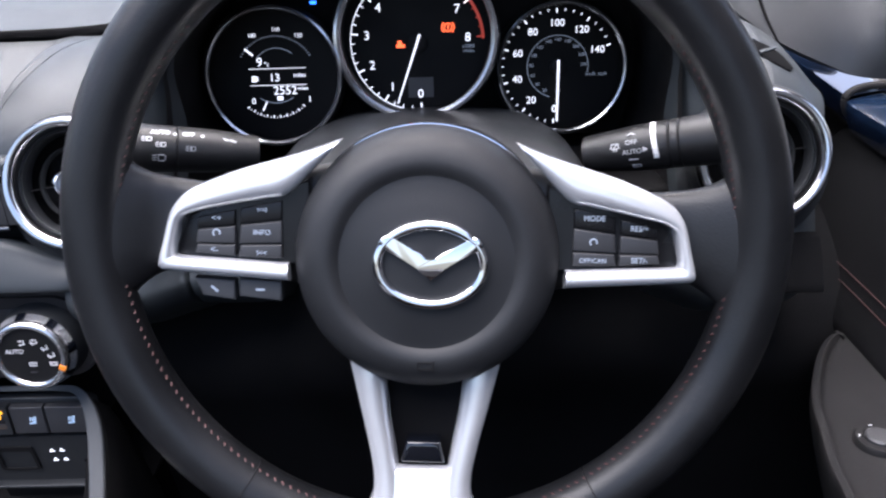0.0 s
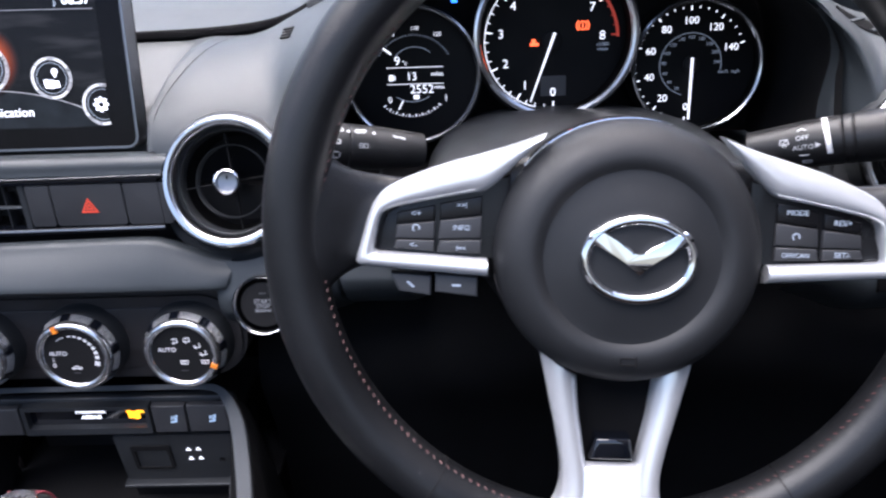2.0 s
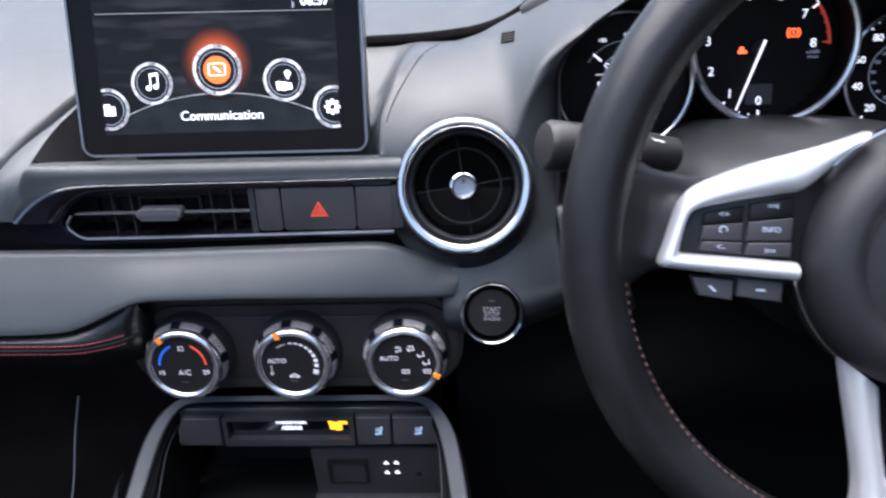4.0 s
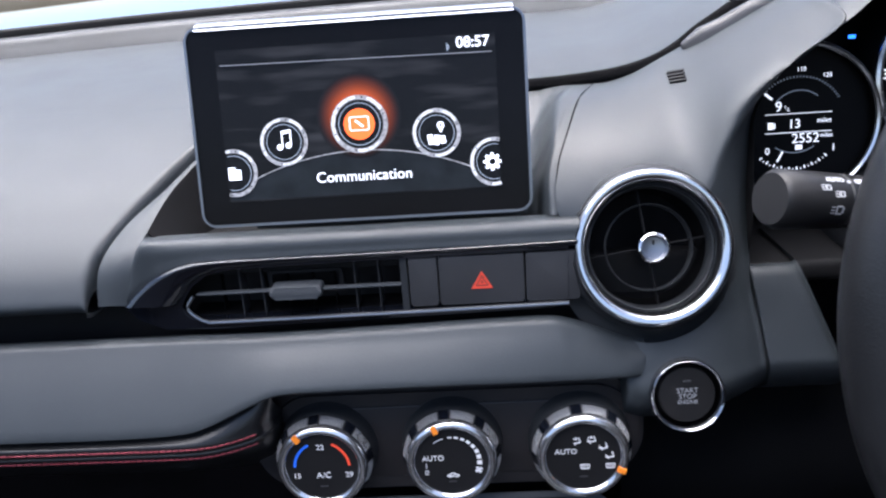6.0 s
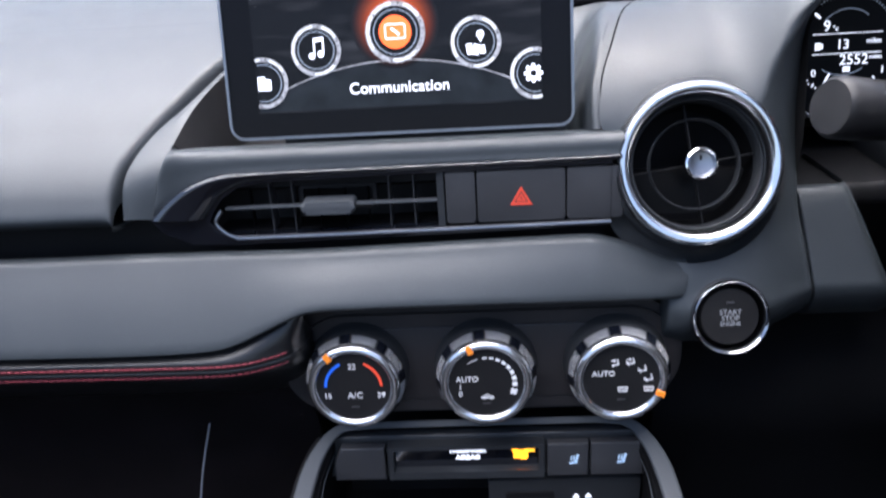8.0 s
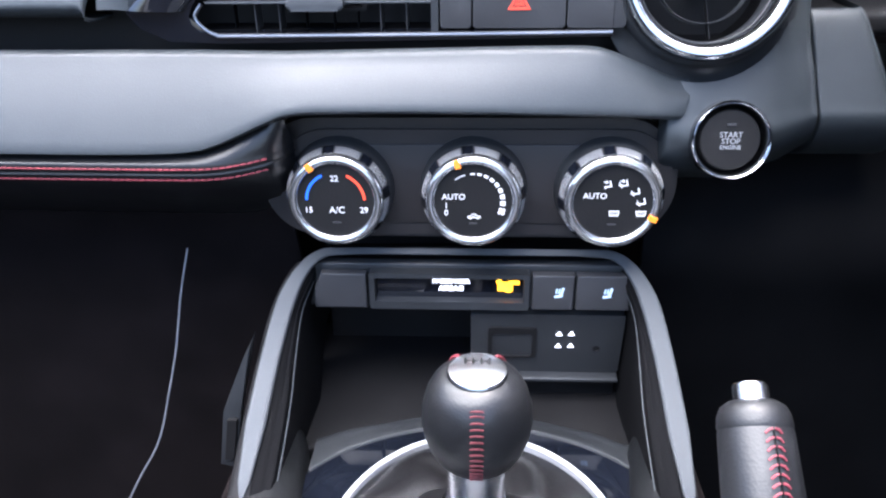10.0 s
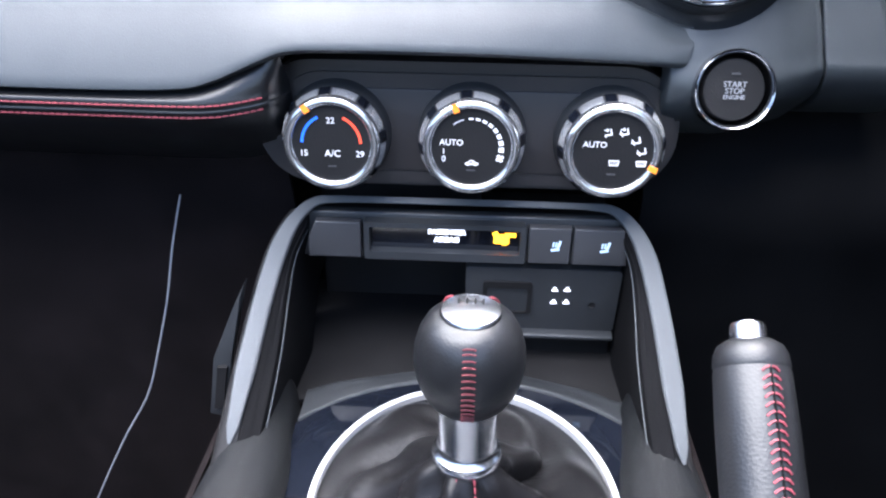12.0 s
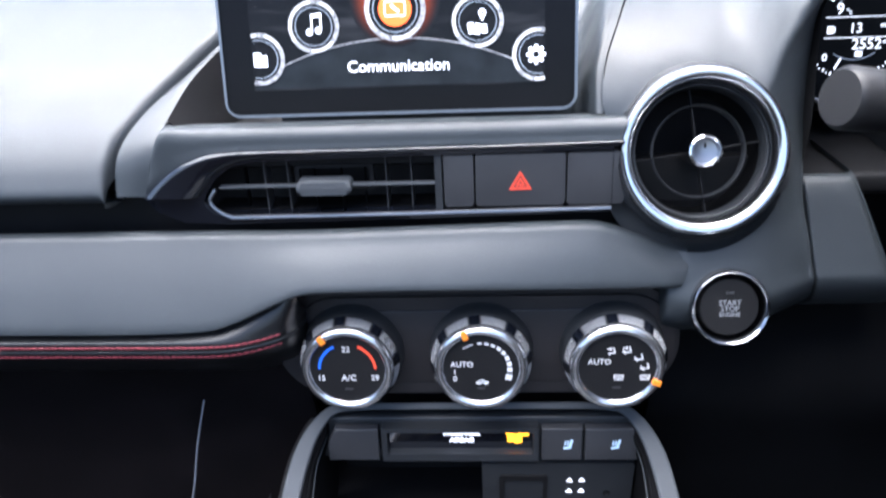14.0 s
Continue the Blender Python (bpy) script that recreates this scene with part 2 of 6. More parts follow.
def box(x0, x1, y0, y1, z0, z1, bevel=0.0, bm=None):
    bm = bm or bmesh.new()
    got = bmesh.ops.create_cube(bm, size=1, matrix=Matrix.Translation(((x0 + x1) / 2, (y0 + y1) / 2, (z0 + z1) / 2)) @ Matrix.Diagonal((x1 - x0, y1 - y0, z1 - z0, 1)))
    if bevel:
        es = list({e for v in got["verts"] for e in v.link_edges})
        bmesh.ops.bevel(bm, geom=es, offset=bevel, segments=3, profile=0.5, affect="EDGES")
    return bm


CX = -0.342          # the middle of the car
HERE = Matrix.Identity(4)

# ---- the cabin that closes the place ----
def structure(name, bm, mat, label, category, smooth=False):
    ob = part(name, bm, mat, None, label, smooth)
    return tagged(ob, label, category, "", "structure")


structure("ground", box(-60, 60, -60, 60, -0.4, -0.3), TARMAC, "grey tarmac outside under the car", "ground")
structure("floor", box(-1.05, 0.36, -0.95, 0.98, -0.04, 0.0), CARPET, "black carpeted car floor", "floor")
structure("wall_front", box(-1.05, 0.36, 0.95, 0.98, 0.0, 0.70), CARPET, "black firewall behind the footwells", "wall")
structure("wall_back", box(-1.05, 0.36, -0.75, -0.72, -0.04, 0.53), BULKHEAD, "plain dark grey rear bulkhead of the cabin", "wall")
structure("wall_left", box(-1.08, -1.05, -0.98, 0.98, -0.04, 0.66), PLASTIC, "black passenger door inner panel", "wall")

# unseen wall, added to keep sky light off the driver's side
structure("light_blocker_right", box(0.376, 0.40, -0.75, 0.42, 0.58, 1.06), BULKHEAD, "plain dark wall added out of view to block light from the right", "wall")

# windscreen with its frame
ws = thing("windscreen", HERE, "clear laminated windscreen in a black frame", "windscreen", kind="structure")
pane = part("pane", grid([[(x, 0.92 - 0.25 * ((x - CX) / 0.7) ** 2, 0.70), (x, 0.6 - 0.12 * ((x - CX) / 0.7) ** 2, 0.90), (x, 0.30, 1.065)] for x in (-1.0, -0.7, CX, 0.02, 0.32)], 16, 8, 0.004), GLASS, ws)
pane.visible_shadow = False
for sx in (-1, 1):
    p = [(CX + sx * 0.76, 0.66, 0.66), (CX + sx * 0.70, 0.46, 0.88), (CX + sx * 0.62, 0.28, 1.06)]
    part("pillar", sweep(catmull(p, 10), circle(0.028, 10, 0.02)), DARK, ws)
part("header", sweep([(CX - 0.64, 0.29, 1.06), (CX, 0.31, 1.075), (CX + 0.64, 0.29, 1.06)], circle(0.025, 10)), DARK, ws)
bonnet = thing("bonnet", pose(CX, 0.91, 0.705), "dark blue painted bonnet seen through the windscreen", "car bonnet")
part("panel", grid([[(x, 0.0, 0.014 - 0.04 * x * x), (x, 0.15, 0.032 - 0.04 * x * x), (x, 0.35, 0.04 - 0.05 * x * x), (x, 0.6, 0.02 - 0.08 * x * x), (x, 1.0, -0.08 - 0.10 * x * x), (x, 1.2, -0.20)] for x in (-0.75, -0.4, 0, 0.4, 0.75)], 20, 16, 0.003, seen_from=(0, 0, 3)), BODYBLUE, bonnet)
part("wiper_cowl", sweep([(-0.72, -0.06, -0.012), (0, -0.03, 0.003), (0.72, -0.06, -0.012)], rounded(0.11, 0.012, 0.004)), DARK, bonnet)

# ---- dashboard ----
dash = thing("dashboard", HERE, "black soft-touch moulded car dashboard with padded bands", "dashboard")
ZTOP = [(0.436, 0.580), (0.442, 0.592), (0.452, 0.6035), (0.47, 0.617), (0.487, 0.628), (0.51, 0.639), (0.55, 0.654), (0.60, 0.667), (0.65, 0.677), (0.75, 0.692), (0.88, 0.706)]


FINE = catmull(ZTOP, 240)


def ztop(y):
    return float(np.interp(y, [p[0] for p in FINE], [p[1] for p in FINE]))


def top_column(x, y0, lift=0.0, tuck=False):
    # the edge rolls down sideways along the seam, forwards elsewhere
    hx = 0.002 if -0.535 < x < -0.47 else 0.0
    ys = [y0 + (0.88 - y0) * (i / 11) ** 1.6 for i in range(12)]
    head = [(x + hx, 0.475, 0.566), (x + hx, 0.452, 0.5675), (x + hx * 0.6, 0.4395, 0.572)] if tuck else [(x + hx, y0 + (0.0 if hx else 0.004), ztop(y0) + lift - 0.013), (x + hx * 0.85, y0 + (0.0 if hx else 0.001), ztop(y0) + lift - 0.006), (x + hx * 0.4, y0 - 0.0005, ztop(y0) + lift - 0.0015)]
    return head + [(x, y, ztop(y) + lift * max(0, 1 - (y - y0) * 3)) for y in ys]


EDGE_Y, EDGE_X = (0.43, 0.441, 0.452, 0.466, 0.488, 0.528, 0.556, 0.571, 0.58), (-0.5320, -0.5310, -0.5268, -0.5182, -0.5045, -0.4860, -0.4685, -0.450, -0.43)


def pad_row(y, z, k=1.0, tuck=False):
    # a cut across the pad, ending in the rolled edge along the seam
    e = float(np.interp(0.436 if tuck else y, EDGE_Y, EDGE_X))
    return [(x, y, z) for x in (-1.04, -0.9, -0.75, -0.65, -0.59, e - 0.03, e - 0.013, e - 0.005, e - 0.001)] + [(e + 0.0012, y, z - 0.0008 * k), (e + 0.0028, y, z - 0.0032 * k), (e + 0.0036, y, z - 0.008 * k), (e + 0.0036, y, z - 0.016 * k)]


part("top_pad", grid([pad_row(0.475, 0.571, 0.1, True), pad_row(0.455, 0.5715, 0.1, True), pad_row(0.4425, 0.5735, 0.15, True), pad_row(0.4375, 0.5765, 0.25, True)] + [pad_row(y, ztop(y), min(1, 0.4 + (y - 0.436) * 40)) for y in (0.436, 0.439, 0.4425, 0.447, 0.453, 0.460, 0.468, 0.478, 0.490, 0.503, 0.516, 0.53, 0.543, 0.556, 0.566, 0.573)], 60, 64, 0), PAD, dash, "padded passenger side of the dash top")
part("top_pad", grid([[(x, 0.5715 + 0.0004 * k, ztop(0.5715)) for k in range(3)] + top_column(x, 0.573)[3:] for x in (-1.04, -0.9, -0.75, -0.65, -0.60, -0.54, -0.50, -0.475, -0.462)] + [top_column(x, y, l) for x, y, l in ((-0.452, 0.573, 0.0), (-0.42, 0.574, 0.001), (-0.36, 0.574, 0.003), (-0.30, 0.573, 0.003), (-0.26, 0.572, 0.003), (-0.24, 0.572, 0.004), (-0.22, 0.572, 0.007), (-0.20, 0.572, 0.015), (-0.18, 0.574, 0.026), (-0.165, 0.578, 0.034), (-0.145, 0.584, 0.041), (-0.12, 0.59, 0.047), (-0.08, 0.60, 0.052), (-0.03, 0.60, 0.056))], 110, 40, 0), PAD, dash, "grained top of the dash below the windscreen")
# ramp up to the glass and the black weatherstrip behind it
RAMP = [(-1.04, 0.60, 0.664), (-0.88, 0.68, 0.680), (-0.74, 0.722, 0.687), (-0.57, 0.757, 0.6925), (CX, 0.775, 0.696), (-0.11, 0.757, 0.694), (0.06, 0.722, 0.688), (0.16, 0.69, 0.682)]
part("rear_ramp", grid([[(x, y - 0.002, z - 0.004), (x, y, z + 0.001), (x, y + 0.005, z + 0.009), (x, y + 0.011, z + 0.016), (x, y + 0.03, z + 0.0185)] for x, y, z in RAMP], 50, 14, 0), PLASTIC, dash, "dark sloping rear edge of the dash top")
part("rear_strip", sweep(catmull([(x, y + 0.032, z + 0.0205) for x, y, z in RAMP], 40), rounded(0.012, 0.009, 0.003)), DARK, dash)
# dark channel behind the seams
part("seam_channel", sweep(catmull([(-0.528, 0.462, 0.583), (-0.526, 0.466, 0.594), (-0.516, 0.49, 0.618), (-0.497, 0.53, 0.636), (-0.465, 0.566, 0.645), (-0.40, 0.572, 0.648), (-0.24, 0.57, 0.648), (-0.20, 0.57, 0.663), (-0.165, 0.578, 0.685)], 40), rounded(0.02, 0.012, 0.004)), DARK, dash)
part("recess_back", box(-1.04, -0.20, 0.468, 0.478, 0.54, 0.582), DARK, dash)

# band between the seam and the screen pocket
seam = [(x + 0.0035, y, z - 0.0008) for x, y, z in ((-0.5265, 0.4405, 0.578), (-0.5245, 0.4468, 0.598), (-0.5155, 0.4640, 0.6135), (-0.4995, 0.489, 0.6275), (-0.4815, 0.529, 0.6445), (-0.4645, 0.552, 0.653))]
edge = [(-0.508, 0.4415, 0.5765), (-0.502, 0.4458, 0.600), (-0.497, 0.459, 0.6115), (-0.490, 0.488, 0.6275), (-0.474, 0.529, 0.6445), (-0.458, 0.552, 0.653)]
part("shelf_band", grid([[a, tuple((p + q) / 2 + d for p, q, d in zip(a, b, (0, -0.0004, 0.0004))), b] for a, b in zip(seam, edge)], 40, 10), PAD, dash)
part("pocket_wall", grid([[b, (b[0] + 0.006, b[1] + 0.002, (b[2] + 0.596) / 2), (b[0] + 0.012, b[1] + 0.004, 0.596)] for b in edge[2:]], 16, 6), DARK, dash)
part("pocket_floor", box(-0.496, -0.268, 0.452, 0.585, 0.588, 0.5985), DARK, dash)
front = [[(-0.5095, 0.4560, 0.5735), (-0.508, 0.4415, 0.5765), (-0.5045, 0.4432, 0.590), (-0.502, 0.4458, 0.600), (-0.4995, 0.4525, 0.607), (-0.497, 0.459, 0.6115)]]
for x, zb in ((-0.499, 0.5835), (-0.488, 0.590), (-0.474, 0.5955), (-0.455, 0.5975), (-0.42, 0.598), (-0.36, 0.5985), (-0.30, 0.599), (-0.270, 0.5992)):
    front.append([(x, 0.4500, zb - 0.001), (x, 0.4438, zb), (x, 0.4440, zb * 0.45 + 0.6045 * 0.55), (x + 0.002, 0.4452, 0.6068), (x + 0.004, 0.4500, 0.6094), (x + 0.004, 0.4635, 0.6078)])
part("shelf_front", grid(front, 60, 20), PAD, dash)


VENT = face_on(-0.231, 0.447, 0.592, 18)
SCOOP = VENT @ pose(0, -0.0052, 0)
VENT_R = face_on(0.187, 0.447, 0.598, 18)
START = face_on(-0.2155, 0.4265, 0.517, 14)


def drilled(bm, holes):
    """Cuts round openings through a sheet."""
    gone = []
    for m, r in holes:
        inv = m.inverted()
        for f in bm.faces:
            c = inv @ f.calc_center_median()
            if c.x * c.x + c.y * c.y < r * r and abs(c.z) < 0.05:
                gone.append(f)
    bmesh.ops.delete(bm, geom=list(set(gone)), context="FACES")
    for v in bm.verts:
        if v.is_boundary:
            near = [(abs(math.hypot(q.x, q.y) / r - 1), m, r, q) for m, r in holes for q in [m.inverted() @ v.co] if abs(q.z) < 0.05]
            d, m, r, q = min(near, key=lambda k: k[0], default=(1, None, 0, None))
            if d < 0.13:
                k = r / math.hypot(q.x, q.y)
                v.co = m @ Vector((q.x * k, q.y * k, q.z))
    return bm


def cowl(x, back, top, up, flare=0.0, skew=0.0):
    shift = (0, 0, 0, -0.012, -0.0225, -0.0310, -0.0325, -0.016, -0.002, 0, 0, 0, 0, 0, 0)
    pts = [(x, 0.566, top - 0.012), (x, 0.5625, top - 0.002), (x, 0.555, top), (x, 0.524 + back * 0.3 + flare * 0.25, 0.6625 + up), (x, 0.49 + back * 0.5 + flare * 0.7, 0.6495 + up * 0.7), (x, 0.466 + back * 0.8 + flare, 0.632 + up * 0.3), (x, 0.4525 + back + flare, 0.61), (x, 0.4485 + back + flare * 0.55, 0.585),
            (x, 0.4440 + back, 0.556), (x, 0.4386 + back, 0.542), (x, 0.4334 + back, 0.53), (x, 0.4290 + back, 0.517), (x, 0.4335 + back, 0.505), (x, 0.448 + back, 0.492), (x, 0.475 + back, 0.478)]
    return [(p[0] + skew * d, p[1], p[2]) for p, d in zip(pts, shift)]


RIM = [(-0.140, 0.572, 0.694), (-0.138, 0.568, 0.704), (-0.135, 0.556, 0.708), (-0.131, 0.515, 0.7075), (-0.131, 0.477, 0.697), (-0.1575, 0.472, 0.678), (-0.1732, 0.478, 0.6532), (-0.172, 0.481, 0.611), (-0.1745, 0.462, 0.5665), (-0.1722, 0.4495, 0.543), (-0.1708, 0.4445, 0.531), (-0.1697, 0.4418, 0.5230), (-0.1690, 0.4470, 0.5115), (-0.1686, 0.464, 0.499), (-0.1684, 0.487, 0.484)]


def cowl_columns(s, o, o2, skew):
    # s mirrors the moulding for the outer end of the dash; its inner edge is the rim of the gauge hood
    cols = [[(o + s * p[0], p[1], p[2]) for p in cowl(*c)] for c in ((-0.2435, 0.002, 0.6615, -0.004, 0, skew), (-0.235, 0.0, 0.662, -0.003, 0, 0.75 * skew), (-0.22, 0.0, 0.666, -0.001, 0, 0.3 * skew), (-0.205, 0.0, 0.673, 0.003))]
    if s > 0:
        cols.insert(0, [(p[0] - (0.0008 if k < 9 else 0.0030), p[1] + (0.001 if k < 9 else 0.014), p[2]) for k, p in enumerate(cols[0])])
        cols.insert(1, [(p[0] - (0.0004 if k < 9 else 0.0022), p[1] + (0.0002 if k < 9 else 0.003), p[2]) for k, p in enumerate(cols[1])])
    if s < 0:
        cols.insert(0, [(o + 0.262, p[1], p[2]) for p in cowl(-0.262, 0.010, 0.650, -0.014, 0, 0)])
        cols.insert(0, [(o + 0.279, p[1], p[2]) for p in cowl(-0.279, 0.030, 0.628, -0.034, 0, 0)])
    rim = [(o2 + s * x, y, z) for x, y, z in RIM]
    # below a soft crease the face beside the gauges stands almost upright
    crease = {(4, 0.35): -0.007, (4, 0.68): -0.002, (5, 0.35): -0.004, (5, 0.68): -0.001}
    mids = [[(a[0] + (b[0] - a[0]) * f, a[1] + (b[1] - a[1]) * f ** (1, 1, 1, 0.9, 0.45, 0.9, 1.2, 1.6, 2.0, 2.1, 1.9, 1.7, 1.5, 1.3, 1)[i] + crease.get((i, f), 0), a[2] + (b[2] - a[2]) * f) for i, (a, b) in enumerate(zip(cols[-1], rim))] for f in (0.35, 0.68, 0.9)]
    lip = [(x + s * 0.003, y + 0.008, z - 0.001) for x, y, z in rim]
    return cols + mids + [rim, lip]


side = cowl(-0.2447, 0.002, 0.6615, -0.004, 0, 1.0)[6::-1]
# left of the seam the surface falls back behind the screen
BEHIND = [(0.492, 0.600), (0.495, 0.614), (0.507, 0.626), (0.527, 0.638), (0.555, 0.654), (0.5625, 0.6585), (0.566, 0.649)]
fall = [max(0.006, p[0] + 0.2895) for p in side]
part("shelf_side", grid([[(p[0] - d, p[1] + 0.0004 + (q[0] - p[1]) * f, p[2] - 0.0002 + (q[1] - p[2]) * f) for p, q, e in zip(side, BEHIND, fall) for f in [(lambda u: u * u * (3 - 2 * u))(min(1, max(0, (d - 0.3 * e) / (0.65 * e))))]] for d in (0.0008, 0.003, 0.005, 0.007, 0.010, 0.013, 0.017, 0.022, 0.028, 0.035, 0.05, 0.10, 0.17)], 60, 50, 0), PAD, dash, "shelf behind the screen")
part("cowl", drilled(grid(cowl_columns(1, 0, 0, 1.0), 64, 100, 0), [(VENT, 0.0405), (SCOOP, 0.0450), (START, 0.0175)]), PAD, dash, "moulded dash section around the round air vent")
part("cowl", drilled(grid(cowl_columns(-1, -0.041, -0.031, 0.0), 64, 100, 0), [(VENT_R, 0.0405)]), PAD, dash)
# black groove between the dash top and the moulded section, and the grey brow above it
part("groove", sweep(catmull([(-0.46, 0.5675, 0.6560), (-0.36, 0.566, 0.6605), (-0.278, 0.566, 0.6622), (-0.24, 0.566, 0.6645), (-0.2174, 0.568, 0.6678), (-0.2016, 0.568, 0.673), (-0.1891, 0.568, 0.680), (-0.1784, 0.568, 0.6882), (-0.1662, 0.568, 0.696), (-0.15, 0.572, 0.706)], 40), rounded(0.0085, 0.0080, 0.003), up=(0, 0.3, 1)), SHADE, dash)
part("brow", sweep(catmull([(-0.1915, 0.553, 0.6805), (-0.180, 0.553, 0.6835), (-0.167, 0.553, 0.6885), (-0.147, 0.553, 0.6985), (-0.12, 0.553, 0.7085)], 24), rounded(0.014, 0.017, 0.006), up=(0, 0.2, 1), scale=[0.3 + 0.7 * min(1, i / 6) for i in range(24)]), RUBBER, dash, "dark grey brow strip beside the gauge hood")
# side window demister in the outer moulding
run = catmull([(0.158, 0.530, 0.6710), (0.166, 0.5237, 0.6644), (0.174, 0.5174, 0.6602), (0.182, 0.5111, 0.6571), (0.190, 0.5049, 0.6541), (0.198, 0.4986, 0.6511), (0.206, 0.4923, 0.6460), (0.214, 0.4860, 0.6397)], 22)
along, out = Vector((0.76, -0.58, -0.30)).normalized(), Vector((0.19, -0.36, 0.91)).normalized()
side_on = out.cross(along).normalized()
dm = part("demister", grid([[tuple(Vector(c) + side_on * (k * h) + out * e) for k, e in ((-1.05, -0.003), (-1, 0.0010), (0, 0.0014), (1, 0.0010), (1.05, -0.003))] for i, c in enumerate(run) for h in [0.0068 * float(np.interp(i, (0, 5, 18, 21), (0.12, 1, 1, 0.35)))]], 40, 9, 0), SHADE, dash, "black side demister outlet")
for i in (4, 8, 12, 16):
    c = Vector(run[i])
    part("demister_fin", sweep([tuple(c + side_on * (0.0068 * k) + along * (0.0022 * k) + out * 0.0016) for k in (-1, -0.3, 0.3, 1)], rounded(0.0024, 0.0012, 0.0004, 3), up=tuple(out)), PAD, dm)
# knee panel beside the column, butted against the centre section along a fine seam
def knee_column(x, back, lean=0.0):
    prof = ((0.486, 0.5600), (0.474, 0.5680), (0.4685, 0.5715), (0.4630, 0.5695), (0.4575, 0.5600), (0.4500, 0.5430), (0.4445, 0.5300), (0.4420, 0.5240), (0.4436, 0.5165), (0.4520, 0.5060), (0.4690, 0.4950), (0.4900, 0.4870))
    return [(x + lean * (0.5665 - z), y + back, z) for y, z in prof]


part("knee_panel", grid([knee_column(-0.1738, 0.010, 0.13), knee_column(-0.1738, 0.002, 0.13), knee_column(-0.1732, 0.0004, 0.13), knee_column(-0.1715, 0.0, 0.13), knee_column(-0.160, 0.0, 0.24), knee_column(-0.1515, 0.0, 0.36), knee_column(-0.1485, 0.0008, 0.38), knee_column(-0.1465, 0.003, 0.38), knee_column(-0.1450, 0.009, 0.38), knee_column(-0.1445, 0.06, 0.38)], 40, 40, 0), PAD, dash, "grained knee panel beside the steering column")

# hood over the gauges
outer = [(-0.174, 0.470, 0.565), (-0.1745, 0.464, 0.60), (-0.1735, 0.471, 0.632), (-0.1715, 0.476, 0.656), (-0.1545, 0.478, 0.678), (-0.128, 0.484, 0.697), (-0.09, 0.492, 0.720), (-0.0155, 0.496, 0.732)]
inner = [(-0.166, 0.605, 0.57), (-0.173, 0.605, 0.605), (-0.1735, 0.605, 0.635), (-0.169, 0.605, 0.655), (-0.160, 0.605, 0.672), (-0.135, 0.605, 0.695), (-0.085, 0.605, 0.718), (-0.0155, 0.605, 0.724)]
outer += [(-0.031 - x, y, z) for x, y, z in outer[-2::-1]]
inner += [(-0.031 - x, y, z) for x, y, z in inner[-2::-1]]
part("hood_inside", grid([[a, tuple(p * 0.6 + q * 0.4 for p, q in zip(a, b)), b] for a, b in zip(outer, inner)], 60, 10, 0), DARK, dash)
part("hood_top", grid([[(a[0], a[1] - 0.004, a[2] - 0.001), (a[0], a[1] + 0.012, a[2] + 0.006), (a[0], a[1] + 0.04, a[2] + 0.0085), (a[0], a[1] + 0.09, a[2] + 0.006), (a[0] * 1.03, a[1] + 0.24, a[2] - 0.03)] for a in outer[4:-4]], 50, 16, 0), PAD, dash, "hood over the gauges")
part("binnacle_panel", slab([(x, z) for x, y, z in inner], -0.611, -0.605, m=Matrix.Rotation(radians(90), 4, "X")), DARK, dash)
part("top_pad", grid([[(-0.0175 - p[0], p[1], p[2]) for p in top_column(x, y, l)] for x, y, l in ((-0.165, 0.575, 0.034), (-0.18, 0.57, 0.026), (-0.20, 0.567, 0.015), (-0.22, 0.567, 0.007), (-0.228, 0.57, -0.004))], 24, 30), PAD, dash)
part("hood_shelf", box(-0.18, 0.155, 0.478, 0.608, 0.555, 0.568, 0.004), DARK, dash)


# lower padded band
def band(x, zb, fy, zt, yt):
    # lower edge (fy, zb) and upper edge (yt, zt) of the padded face
    zt -= 0.002
    return [(x, 0.474, zt - 0.014), (x, yt + 0.020, zt - 0.007), (x, yt + 0.010, zt - 0.0008), (x, yt + 0.0030, zt - 0.0008), (x, yt - 0.0004, zt - 0.0048), (x, (yt + fy) / 2 - 0.0007, (zt + zb) / 2), (x, fy + 0.0002, zb + 0.0030), (x, fy + 0.0014, zb + 0.0004), (x, fy + 0.0050, zb - 0.0012), (x, fy + 0.013, zb - 0.0022), (x, fy + 0.024, zb - 0.0022)]


cols = [(-1.04, 0.5145, 0.4105, 0.5605, 0.4320), (-0.8, 0.5145, 0.4105, 0.5605, 0.4320), (-0.6, 0.5140, 0.4105, 0.5605, 0.4318), (-0.52, 0.5135, 0.4105, 0.5605, 0.4318), (-0.48, 0.5145, 0.4110, 0.5605, 0.4316), (-0.465, 0.5175, 0.4122, 0.5603, 0.4315), (-0.452, 0.5225, 0.4138, 0.5601, 0.4314), (-0.44, 0.5275, 0.4152, 0.5600, 0.4313),
        (-0.427, 0.5315, 0.4162, 0.5600, 0.4312), (-0.40, 0.5325, 0.4165, 0.5605, 0.431), (-0.34, 0.532, 0.418, 0.5615, 0.4315), (-0.31, 0.5308, 0.4198, 0.5618, 0.4322), (-0.285, 0.5298, 0.4220, 0.5615, 0.4333), (-0.274, 0.5290, 0.4234, 0.5590, 0.4342), (-0.264, 0.5282, 0.4249, 0.5550, 0.4350), (-0.254, 0.5272, 0.4266, 0.5506, 0.4360), (-0.246, 0.5263, 0.4282, 0.5472, 0.4368)]


